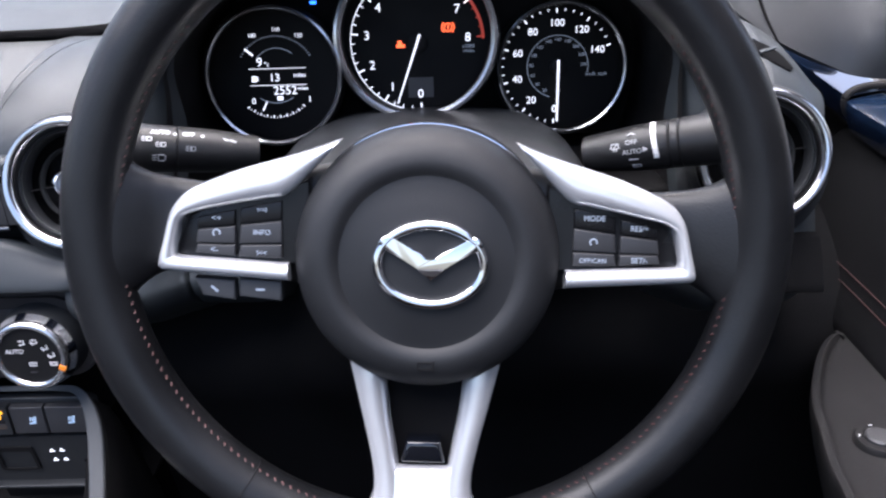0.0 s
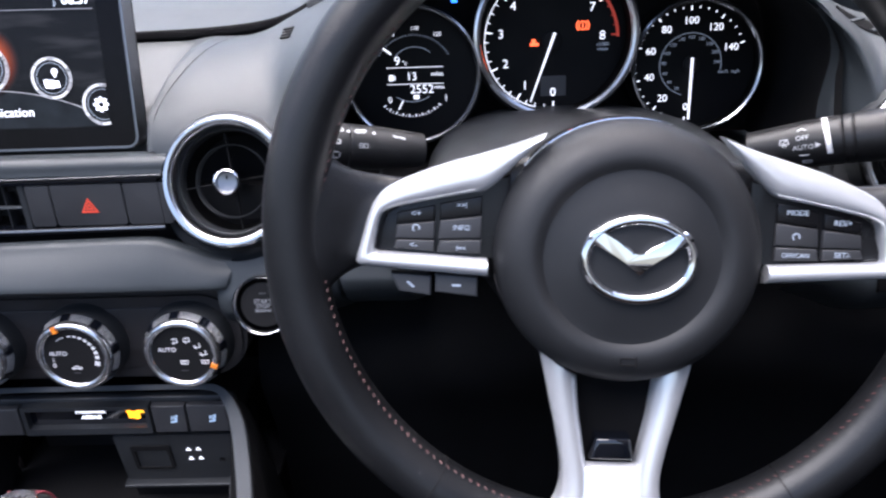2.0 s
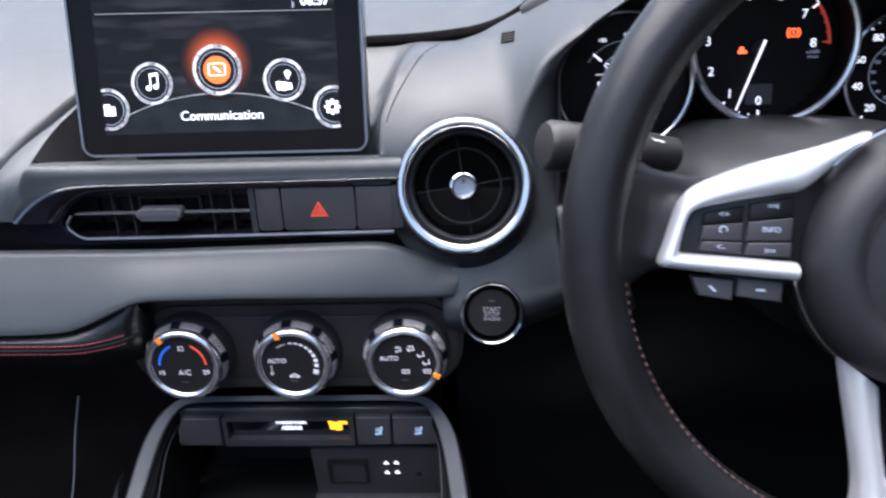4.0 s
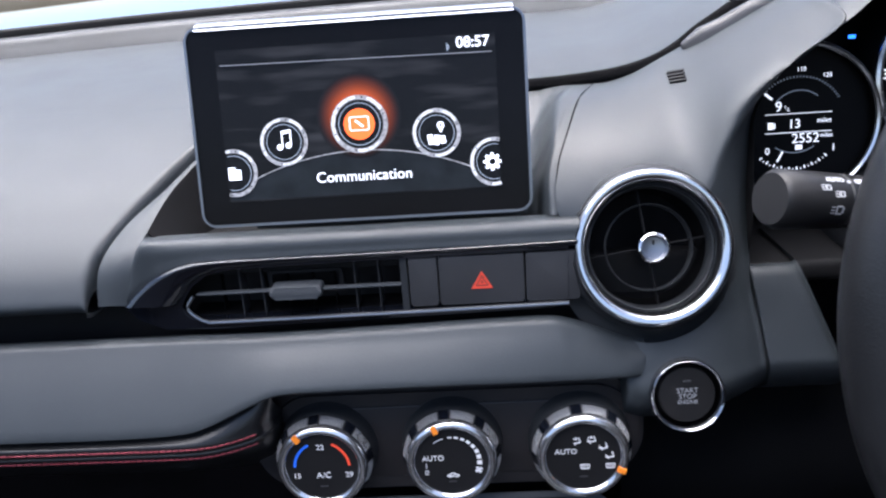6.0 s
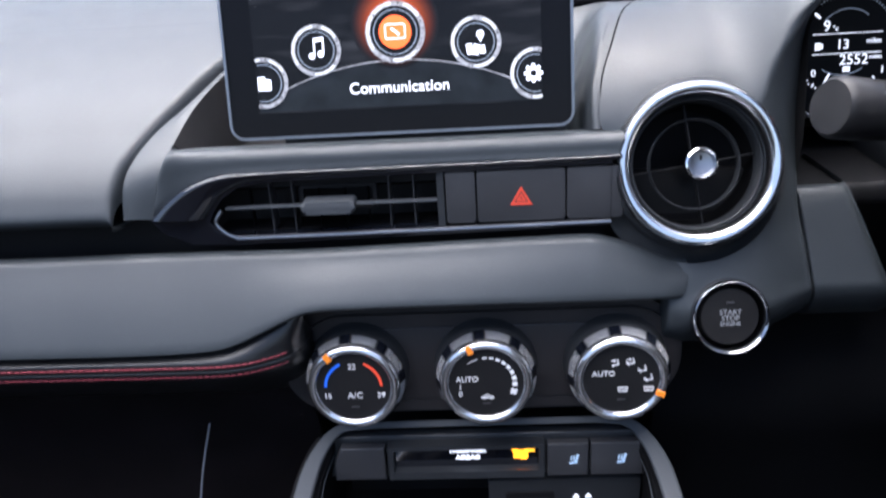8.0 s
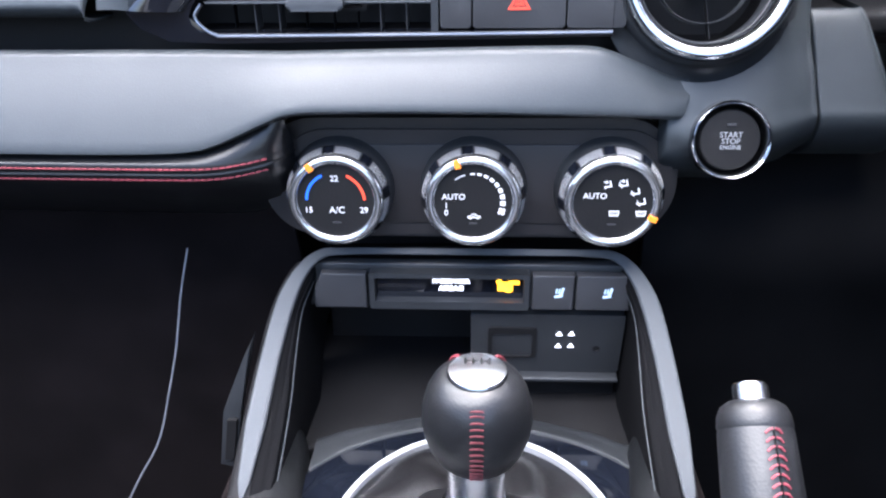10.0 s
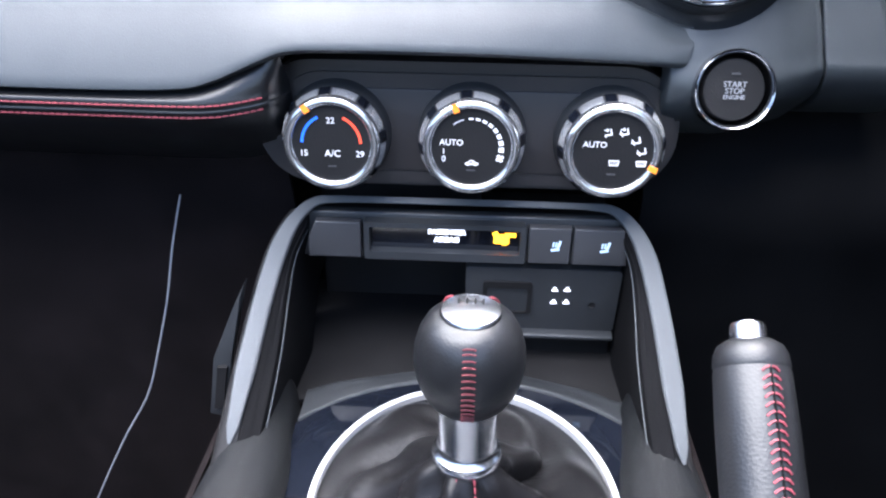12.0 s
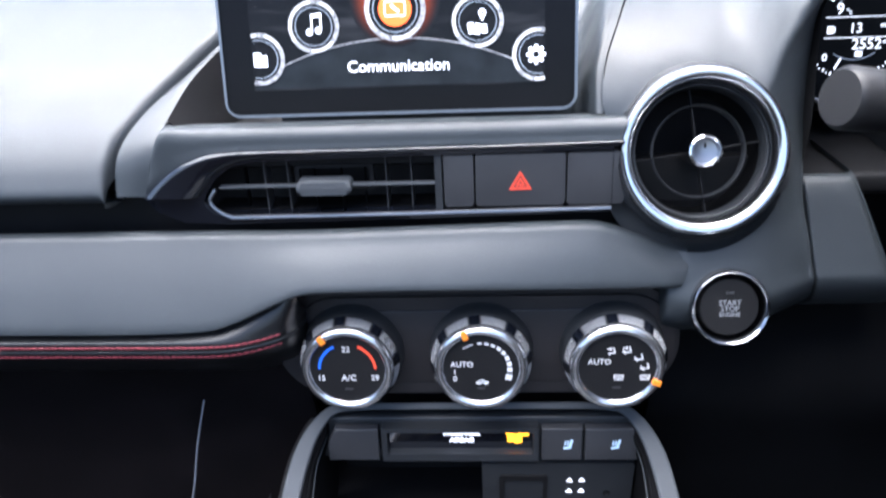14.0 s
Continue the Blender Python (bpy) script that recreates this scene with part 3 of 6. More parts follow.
def seam_end(d, back):
    # the end of the padded band, cut along a line that slants down towards the middle of the car
    return [(float(np.interp(p[2], (0.515, 0.5193, 0.530, 0.5365, 0.543), (-0.2435, -0.2418, -0.2372, -0.2348, -0.2350))) + d, p[1] + back, p[2]) for p in band(-0.2365, 0.5255, 0.4300, 0.5450, 0.4376)]


part("lower_pad", grid([band(*c) for c in cols] + [seam_end(-0.0025, 0), seam_end(-0.0008, 0.0006), seam_end(0, 0.002), seam_end(0, 0.010)], 110, 34, 0), PAD, dash, "padded leather-look band across the dash")
# right end of the same padded band, darkened to stand in for shade
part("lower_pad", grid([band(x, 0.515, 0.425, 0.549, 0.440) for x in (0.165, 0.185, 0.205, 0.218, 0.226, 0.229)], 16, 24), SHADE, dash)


ROLL = [(-1.04, 0.4095, 0.5088), (-0.8, 0.4095, 0.5085), (-0.6, 0.4095, 0.5076), (-0.52, 0.4095, 0.5070), (-0.48, 0.4098, 0.5067), (-0.465, 0.4110, 0.5070), (-0.456, 0.4128, 0.5078), (-0.4485, 0.4148, 0.5088), (-0.4415, 0.4174, 0.5099), (-0.4375, 0.4215, 0.5104), (-0.4345, 0.4270, 0.5106), (-0.4325, 0.4360, 0.5106)]


def under(x, y, z):
    fy, zb = (float(np.interp(x, [c[0] for c in cols], [c[k] for c in cols])) for k in (2, 1))
    top = [(fy + 0.014, zb + 0.001), (fy + 0.0060, zb - 0.0012), (y * 0.6 + (fy + 0.004) * 0.4, z * 0.5 + zb * 0.5)]
    return [(x, a, b) for a, b in top + [(y + 0.0004, z + 0.0024), (y, z), (y + 0.0004, z - 0.0030), (y + 0.0010, z - 0.0060), (y + 0.0060, z - 0.0130), (y + 0.019, z - 0.0245), (y + 0.043, z - 0.0415), (y + 0.07, z - 0.0565)]]


part("stitched_roll", grid([under(*r) for r in ROLL], 60, 30), LEATHER, dash, "black leather roll with two rows of red stitching")


def stitches(bm, path, step, length, r):
    """Short slanted threads laid along a path."""
    pts = [Vector(p) for p in path]
    acc = 0.0
    for a, b in zip(pts, pts[1:]):
        d = b - a
        while acc < d.length:
            c = a + d * (acc / d.length)
            e = d.normalized() * length / 2
            sweep([c - e, c + Vector((0, -r * 0.6, r * 0.5)), c + e], circle(r, 5), up=(0.05, -0.4, 0.9), bm=bm)
            acc += step
        acc -= d.length
    return bm


for dy, dz in ((0.0, 0.0), (0.0009, -0.0058)):
    path = [(x, y + dy - 0.0004, z + dz) for x, y, z in [(-0.68, 0.4095, 0.5080)] + ROLL[2:9]]
    part("stitching", stitches(bmesh.new(), catmull(path, 60), 0.0034, 0.0027, 0.0005), THREAD, dash, "red stitching")
part("piping", sweep(catmull([(x, y + 0.0002, z - 0.0030) for x, y, z in ROLL], 50), circle(0.0008, 8)), LEATHER, dash)
# glovebox and knee panels; the footwell panel's black stands in for shade
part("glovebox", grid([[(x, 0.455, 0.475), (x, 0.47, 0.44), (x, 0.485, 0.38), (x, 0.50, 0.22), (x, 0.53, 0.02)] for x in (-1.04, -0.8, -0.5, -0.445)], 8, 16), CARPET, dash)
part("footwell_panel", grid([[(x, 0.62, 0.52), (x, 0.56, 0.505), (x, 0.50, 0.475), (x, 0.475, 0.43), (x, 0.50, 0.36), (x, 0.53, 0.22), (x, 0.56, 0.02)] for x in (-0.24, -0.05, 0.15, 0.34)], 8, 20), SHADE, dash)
part("grille", bars([(-0.0016 * k, 0.0034 * k, 0.0102, 0.0017, -4) for k in (-1.5, -0.5, 0.5, 1.5)], -0.002, 0.0008), DARK, dash, "small slotted speaker grille").matrix_basis = pose(-0.2015, 0.5235, 0.6676) @ Vector((-0.444, -0.28, 0.851)).to_track_quat("Z", "Y").to_matrix().to_4x4() @ pose(0, 0, 0, 0, 0, 24)

# ---- screen ----
SCR = face_on(-0.379, 0.467, 0.610, 10)
tv = thing("infotainment_screen", SCR, "free-standing black screen with silver rim, showing menu icons", "screen")


def shifted(o, x, y):
    return [(a + x, b + y) for a, b in o]


part("case", slab(shifted(rounded(0.178, 0.105, 0.007), 0, 0.0525), -0.016, 0.0, 0.001), DARK, tv)
part("rim", frame_of(shifted(rounded(0.1790, 0.1060, 0.008), 0, 0.0525), shifted(rounded(0.1762, 0.1032, 0.006), 0, 0.0525), -0.013, 0.0018, 0.0009), RIMGREY, tv, "thin satin silver rim")
part("top_edge", grid([[(x, 0.1030, 0.0021), (x, 0.1045, 0.0014), (x, 0.1072, -0.0022), (x, 0.1084, -0.0075), (x, 0.1082, -0.013)] for x in (-0.0835, -0.04, 0, 0.04, 0.0835)], 24, 10, 0, seen_from=(0, 0.3, 0.3)), SATIN, tv, "bright sloping top edge")
part("glass", slab(shifted(rounded(0.1762, 0.1032, 0.006), 0, 0.0525), 0, 0.0009), SCREEN, tv)

# ---- round vents ----
def round_vent(m, label):
    v = thing("air_vent", m, label, "air vent", "round dash vents")
    part("bezel", lathe([(0.0435, -0.012), (0.0432, -0.004), (0.0412, 0.0), (0.0405, 0.0015)], 64), PLASTIC, v)
    bm = bmesh.new()
    rows = []
    for i in range(72):
        c, q = math.cos(2 * math.pi * i / 72), math.sin(2 * math.pi * i / 72)
        rows.append([bm.verts.new(((0.0408 + w * 0.0052) * c, (0.0408 + w * 0.0052) * q - 0.0055 * w, h)) for w, h in ((0, 0.003), (0.05, -0.003), (0.25, -0.0075), (0.6, -0.0105), (1.0, -0.0125), (1.25, -0.0135))])
    for i in range(72):
        for k in range(5):
            bm.faces.new((rows[i][k], rows[i][k + 1], rows[(i + 1) % 72][k + 1], rows[(i + 1) % 72][k]))
    part("hollow", bm, PLASTIC, v)
    part("ring", lathe([(0.0408, -0.006), (0.0408, 0.0012), (0.0405, 0.0036), (0.0397, 0.0056), (0.0384, 0.0067), (0.0368, 0.0068), (0.0353, 0.0059), (0.0341, 0.0040), (0.0333, 0.0014), (0.0329, -0.0035), (0.0326, -0.008)], 96), RINGMETAL, v, "polished silver vent ring")
    part("ring_lip", lathe([(0.0326, -0.0030), (0.0318, -0.0026), (0.0312, -0.0045), (0.0308, -0.012)], 72), PLASTIC, v)
    # the depth's shade is put into the cup's near-black colour
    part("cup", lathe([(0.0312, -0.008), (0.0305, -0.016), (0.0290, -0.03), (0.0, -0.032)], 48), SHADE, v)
    part("inner_ring", lathe([(0.0226, -0.0085), (0.0230, -0.0068), (0.0226, -0.0060), (0.0221, -0.0068), (0.0220, -0.0120), (0.0225, -0.0120)], 64), PLASTIC, v)
    for k in range(4):
        a = 90 * k + 8
        part("vane", box(0.0055, 0.0302, -0.0004, 0.0004, -0.0125, -0.0085, 0.0003), DARK, v).matrix_basis = pose(0, 0, 0, 0, 0, a)
    part("hub", lathe([(0.0076, -0.018), (0.0078, -0.002), (0.0082, -0.0012), (0.0083, 0.0052), (0.0078, 0.0070), (0.0070, 0.0074), (0.0064, 0.0066), (0.0062, 0.0040)], 48), CHROME, v, "chrome centre knob")
    part("hub_face", lathe([(0.0063, 0.0050), (0.0056, 0.0054), (0.003, 0.0049), (0.0, 0.0047)], 32), RIMGREY, v)
    part("hub_notch", bars([(0, 0.0028, 0.0009, 0.0024)], 0.0050, 0.0056), DARK, v)
    return v


round_vent(VENT, "round black air vent with polished silver ring in the dash")
round_vent(VENT_R, "round air vent with silver ring beside the driver's door")

# ---- start button ----
sb = thing("start_button", START, "round engine start button with bright chrome ring", "button")
part("ring", lathe([(0.0193, -0.008), (0.0193, 0.0010), (0.0190, 0.0024), (0.0184, 0.0030), (0.0178, 0.0026), (0.0168, 0.0004), (0.0159, -0.0026), (0.0154, -0.0052), (0.0152, -0.008)], 72), DARKCHROME, sb)
part("cap", lathe([(0.0152, -0.008), (0.0151, -0.0030), (0.0143, -0.0006), (0.0, 0.0006)], 48), DARK, sb)
for body, y, s in (("START", 0.0024, 0.0038), ("STOP", -0.0007, 0.0038), ("ENGINE", -0.0036, 0.0029)):
    words("lettering", body, s, 0, y, 0.0007, GREYPRINT, sb)
part("lamp", bars([(0, 0.0075, 0.004, 0.001)], 0.0003, 0.0008), RUBBER, sb)

# ---- climate panel ----
CLI = face_on(CX + 0.002, 0.4425, 0.487, 3)
cli = thing("climate_panel", CLI, "black climate control panel with three chrome-ringed rotary knobs", "climate control")
part("bezel", slab(shifted(rounded(0.219, 0.066, 0.030, 10), -0.0035, 0.002), -0.020, -0.0010, 0.006), FASCIA, cli, "deep black rounded surround")
part("fascia", slab(shifted(rounded(0.206, 0.058, 0.026, 10), 0, 0.0005), -0.002, 0.0018, 0.0015), FASCIA, cli)
part("fascia_inset", slab(shifted(rounded(0.150, 0.044, 0.004, 4), 0, 0.0), 0.001, 0.0026, 0.0008), FASCIA, cli)


def climate_knob(x, pointer):
    k = part("knob", lathe([(0.0281, 0.0146), (0.0278, 0.0152), (0.0256, 0.0208)], 64), RIMGREY, cli, "rotary knob with knurled silver side")
    k.matrix_basis = pose(x, -0.0018, 0) @ Matrix.Diagonal((0.94, 0.94, 1, 1))
    part("collar", lathe([(0.0302, 0.0), (0.0298, 0.003), (0.0289, 0.0060), (0.0285, 0.0105), (0.0285, 0.0138), (0.0280, 0.0148)], 56), PLASTIC, k)
    bm = bmesh.new()
    for i in range(160):
        if i % 20 > 6:
            a = 2 * math.pi * i / 160
            sweep([(r * math.cos(a), r * math.sin(a), h) for r, h in ((0.0280, 0.0150), (0.0258, 0.0204))], circle(0.00036, 4), bm=bm)
    tagged(part("knurling", bm, KNURL, k, smooth=False), kind="stuff")
    for i in range(8):
        a = 45 * i + 6.75
        part("grip", sweep([(r * math.cos(radians(a)), r * math.sin(radians(a)), h) for r, h in ((0.0282, 0.0146), (0.0257, 0.0208))], rounded(0.0058, 0.0010, 0.0003, 2), up=(math.cos(radians(a)), math.sin(radians(a)), 0.3)), PIANO, k)
    part("ring", lathe([(0.0260, 0.0190), (0.0261, 0.0210), (0.0257, 0.0226), (0.0247, 0.0239), (0.0235, 0.0245), (0.0222, 0.0244), (0.0212, 0.0237), (0.0205, 0.0222)], 72), BRIGHT, k, "chrome ring")
    part("dial", lathe([(0.0207, 0.020), (0.0207, 0.0225), (0.0, 0.0225)], 56), DARK, k)
    a = radians(pointer)
    part("pointer", bars([(0.0229 * math.cos(a), 0.0229 * math.sin(a), 0.0044, 0.0029, pointer)], 0.0226, 0.0251), ORANGE, k, "orange pointer")
    return k


Z = 0.0226
k1 = climate_knob(-0.0698, 124)
for body, x, y in (("22", 0, 0.0125), ("15", -0.0150, -0.0055), ("29", 0.0152, -0.0055), ("A/C", 0.0005, -0.0055)):
    words("number", body, 0.0052 if body == "A/C" else 0.0046, x, y, Z, WHITE, k1)
part("cold_scale", arc_band(0.0150, 0.0164, 115, 178, Z, Z + 0.0002), BLUEPRINT, k1, "blue cold scale")
part("warm_scale", arc_band(0.0150, 0.0164, 2, 65, Z, Z + 0.0002), REDPRINT, k1, "red warm scale")
k2 = climate_knob(0.0, 112)
words("number", "AUTO", 0.0045, -0.0105, 0.0025, Z, WHITE, k2)
words("number", "0", 0.0045, -0.0145, -0.0065, Z, WHITE, k2)
bm = bmesh.new()
for i in range(8):
    a = 96 - 13.5 * i
    arc_band(0.0152 - 0.0001 * i, 0.0160 + 0.00017 * i, a, a - 9, Z, Z + 0.0002, 4, bm=bm)
arc_band(0.0154, 0.0158, 128, 106, Z, Z + 0.0002, 6, bm=bm)
bars([(-0.0145, -0.0022, 0.0004, 0.003)], Z, Z + 0.0002, bm)
part("fan_scale", bm, WHITE, k2)
part("fan_mark", bars([(0.0152, -0.0055, 0.0042, 0.0016, 30), (0.0152, -0.0055, 0.0042, 0.0016, 120)], Z, Z + 0.0002), WHITE, k2)


def car_mark(parent, x, y, s):
    outline = [(x + s * a, y + s * b) for a, b in ((-5, -1.2), (5, -1.2), (5, 0.4), (2.6, 0.8), (1.2, 2.2), (-1.6, 2.2), (-2.8, 0.8), (-5, 0.2))]
    inner = [(x + s * a, y + s * b) for a, b in ((-4.3, -0.6), (4.3, -0.6), (4.3, -0.1), (2.3, 0.2), (0.9, 1.6), (-1.3, 1.6), (-2.4, 0.2), (-4.3, -0.2))]
    part("recirculation_mark", frame_of(outline, inner, Z, Z + 0.0002), WHITE, parent)
    part("recirculation_mark", bars([(x, y + 0.3 * s, 2.6 * s, 0.5 * s, 20), (x - 2.8 * s, y - 1.6 * s, 1.5 * s, 0.8 * s), (x + 2.8 * s, y - 1.6 * s, 1.5 * s, 0.8 * s)], Z, Z + 0.0002), WHITE, parent)


car_mark(k2, 0.0005, -0.0085, 0.0007)
k3 = climate_knob(0.0698, -22)
words("number", "AUTO", 0.0045, -0.0098, 0.0035, Z, WHITE, k3)
def arrow_mark(bm, x, y, a, n):
    c, q = math.cos(radians(a)), math.sin(radians(a))
    bars([(x, y, n, 0.0005, a), (x + c * n * 0.36 - q * 0.0004, y + q * n * 0.36 + c * 0.0004, 0.0012, 0.0005, a - 40), (x + c * n * 0.36 + q * 0.0004, y + q * n * 0.36 - c * 0.0004, 0.0012, 0.0005, a + 40)], Z, Z + 0.0002, bm)


for x, y, high, low in ((-0.0035, 0.0104, 1, 0), (0.0050, 0.0110, 1, 1), (0.0115, 0.0065, 0, 1), (0.0150, 0.0008, 0, 1)):
    # a bucket seat with the air streams that reach it
    bm = bars([(x + 0.0014, y + 0.0002, 0.0007, 0.0034, 14), (x + 0.0002, y - 0.0014, 0.0026, 0.0007, 8), (x - 0.0013, y - 0.0020, 0.0006, 0.0016, 20)], Z, Z + 0.0002)
    if high:
        arrow_mark(bm, x - 0.0012, y + 0.0011, 0, 0.0022)
    if low:
        arrow_mark(bm, x - 0.0022, y - 0.0006, -70, 0.0020)
    part("airflow_mark", bm, WHITE, k3)
for x, y in ((0.0150, -0.0062), (0.0008, -0.0062)):
    part("demist_mark", frame_of(shifted([(-0.0028, 0.0015), (0.0028, 0.0015), (0.0023, -0.0015), (-0.0023, -0.0015)], x, y), shifted([(-0.0022, 0.001), (0.0022, 0.001), (0.0018, -0.001), (-0.0018, -0.001)], x, y), Z, Z + 0.0002), WHITE, k3)
for x, y in ((0.0150, -0.0062), (0.0008, -0.0062)):
    part("demist_lines", bars([(x + 0.0011 * k, y, 0.00035, 0.0016) for k in (-1, 0, 1)], Z, Z + 0.0002), WHITE, k3)
for k in (k1, k2, k3):
    part("lamp", bars([(0, -0.0125, 0.0045, 0.0009)], Z, Z + 0.0002), RUBBER, k)

# ---- centre vent and hazard row ----
CEN = face_on(0, 0.4435, 0, 0)
trim = thing("centre_vent_panel", CEN, "piano black trim with slatted air vent and hazard button", "air vent")
top = [(-0.510, 0.5755), (-0.499, 0.585), (-0.488, 0.5925), (-0.474, 0.5972), (-0.455, 0.5985), (-0.40, 0.5985), (-0.274, 0.5995)]
opening = [(-0.479, 0.5735), (-0.4765, 0.5785), (-0.471, 0.5855), (-0.462, 0.5915), (-0.45, 0.5935), (-0.40, 0.5945), (-0.274, 0.5955)]
lowc = [(-0.274, 0.5635), (-0.36, 0.562), (-0.465, 0.5605), (-0.49, 0.5615), (-0.504, 0.568)]
lowo = [(-0.274, 0.567), (-0.36, 0.566), (-0.462, 0.5655), (-0.474, 0.566), (-0.478, 0.5695)]
part("surround", frame_of(top + lowc, opening + lowo, -0.006, 0.001, 0.0008), PIANO, trim, "glossy piano black surround")
outer_edge = catmull([(-0.5085, 0.5775), (-0.499, 0.5862), (-0.488, 0.5932), (-0.474, 0.5980), (-0.455, 0.5992), (-0.40, 0.5992), (-0.34, 0.5994), (-0.270, 0.6002)], 40)
inner_edge = catmull([(-0.4800, 0.5760), (-0.4765, 0.5800), (-0.4705, 0.5868), (-0.461, 0.5922), (-0.448, 0.5944), (-0.40, 0.5952), (-0.34, 0.5958), (-0.270, 0.5966)], 40)
blade = []
for (ax, ay), (bx, by) in zip(outer_edge, inner_edge):
    w = math.hypot(ax - bx, ay - by)
    blade.append([(ax + (bx - ax) * f, ay + (by - ay) * f, -0.003 + h * (0.0042 + 0.20 * w)) for f, h in ((0.0, 0.0), (0.03, 0.70), (0.10, 0.96), (0.22, 1.02), (0.45, 0.97), (0.70, 0.87), (0.92, 0.62), (1.0, 0.15))])
part("blade", grid(blade, 60, 16, 0), PIANO, trim, "curved glossy black blade over the vent", angle=60)
part("under_trim", slab([(-0.5085, 0.5775), (-0.4800, 0.5760), (-0.474, 0.5660), (-0.462, 0.5620), (-0.470, 0.5605), (-0.492, 0.5620), (-0.504, 0.5690)], -0.006, 0.0005, 0.0015), PIANO, trim)
part("lower_line", sweep(catmull([(-0.274, 0.5655, 0.0014), (-0.36, 0.5647, 0.0014), (-0.455, 0.5642, 0.0014), (-0.4665, 0.5648, 0.0014), (-0.4735, 0.5690, 0.0010), (-0.4760, 0.5735, 0.0004), (-0.4725, 0.5790, -0.0004)], 50), circle(0.0010, 8), up=(0, 0, 1)), RIMGREY, trim)
# vent interior coloured near-black in place of the shade inside it
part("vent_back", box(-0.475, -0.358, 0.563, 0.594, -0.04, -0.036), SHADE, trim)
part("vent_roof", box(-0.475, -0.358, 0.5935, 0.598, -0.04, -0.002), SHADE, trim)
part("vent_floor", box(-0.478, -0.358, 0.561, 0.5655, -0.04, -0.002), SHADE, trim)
part("vent_side", box(-0.361, -0.3575, 0.563, 0.597, -0.04, 0.0), PLASTIC, trim)
for x in (-0.4600, -0.4476, -0.4358, -0.4240, -0.4100, -0.3980, -0.3858, -0.3731):
    # deeper fins are coloured as if shaded, so only four show
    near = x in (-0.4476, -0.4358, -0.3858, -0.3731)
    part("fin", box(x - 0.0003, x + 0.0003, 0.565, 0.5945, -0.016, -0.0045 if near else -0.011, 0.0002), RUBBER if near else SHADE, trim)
part("slat", box(-0.471, -0.359, 0.5788, 0.5800, -0.0050, -0.0010, 0.0005), GREYTRIM, trim)
part("tab", slab(rounded(0.0275, 0.0068, 0.0025), -0.006, 0.0038, 0.0018), GREYTRIM, trim, "vent thumb tab").matrix_basis = pose(-0.4165, 0.5795, 0)
part("tab_bracket", frame_of(shifted(rounded(0.040, 0.0145, 0.002), 0, -0.001), shifted(rounded(0.036, 0.0110, 0.0015), 0, -0.001), -0.012, -0.007, 0.0005), DARK, trim).matrix_basis = pose(-0.4125, 0.5825, 0)
for x0, x1 in ((-0.3565, -0.3418), (-0.3408, -0.2968), (-0.2958, -0.268)):
    part("button", slab(shifted(rounded(x1 - x0, 0.0268, 0.0012), (x0 + x1) / 2, 0.5808), -0.008, 0.0005, 0.0008), RUBBER, trim)
tri = [(0, 0.0062), (-0.0056, -0.0036), (0.0056, -0.0036)]
hz = [(x - 0.3188, y + 0.5795) for x, y in tri]
part("hazard_mark", frame_of(hz, [(x * 0.62 - 0.3188, y * 0.62 + 0.5795) for x, y in tri], 0.0006, 0.0009), HAZARD, trim, "red hazard triangle")
part("hazard_mark", frame_of([(x * 0.45 - 0.3188, y * 0.45 + 0.5795) for x, y in tri], [(x * 0.15 - 0.3188, y * 0.15 + 0.5795) for x, y in tri], 0.0006, 0.0009), HAZARD, trim)

# ---- steering wheel ----
WHL = face_on(-0.012, 0.340, 0.588, 14, -3)
sw = thing("steering_wheel", WHL, "black leather sports steering wheel with satin silver spokes", "steering wheel")
RIMPOSE = pose(-0.0006, 0.0075, 0.005, 2.2)
ringpath = [(0.1579 * math.cos(2 * math.pi * i / 120), 0.1579 * math.sin(2 * math.pi * i / 120), 0) for i in range(120)]
part("rim", sweep(ringpath, circle(0.0147, 24), closed=True), LEATHER, sw, "thick black leather rim").matrix_basis = RIMPOSE
bm = bmesh.new()
for i in range(150):
    a = -222 + 264 * i / 149
    for d in (1,):
        q = [(0.1440 + 0.0004 * abs(s), a + 0.44 * s, 0.0045 + 0.0011 * s) for s in (-1, 0, 1)]
        sweep([(r * math.cos(radians(b)), r * math.sin(radians(b)), z) for r, b, z in q], circle(0.0005, 5), up=(0.03, 0.02, 1), bm=bm)
part("stitching", bm, DIMTHREAD, sw, "dark red stitching round the rim").matrix_basis = RIMPOSE
for a in (-125, -55):
    part("rim_seam", sweep([((0.1579 + 0.0148 * math.cos(b)) * math.cos(radians(a)), (0.1579 + 0.0148 * math.cos(b)) * math.sin(radians(a)), 0.0148 * math.sin(b)) for b in [2 * math.pi * i / 24 for i in range(24)]], circle(0.0004, 5), closed=True, up=(0.3, 0.1, 1)), DARK, sw).matrix_basis = RIMPOSE
# boss
part("boss", lathe([(0.052, -0.035), (0.060, -0.02), (0.0630, -0.005), (0.0632, 0.004), (0.0610, 0.0128), (0.0555, 0.0190), (0.0480, 0.0218), (0.0436, 0.0212), (0.0408, 0.0188), (0.0375, 0.0190), (0.030, 0.0208), (0.015, 0.0220), (0, 0.0222)], 96), HORNPAD, sw, "round padded horn boss")
part("boss_seam", lathe([(0.0555, -0.030), (0.0625, -0.020), (0.0645, -0.012), (0.0640, -0.008), (0.0615, -0.0075)], 96), DARK, sw)
part("boss_line", lathe([(0.0628, -0.0075), (0.0634, -0.0066), (0.0639, -0.0050), (0.0636, -0.0036), (0.0628, -0.0034)], 96), CHROME, sw, "thin chrome line round the boss")
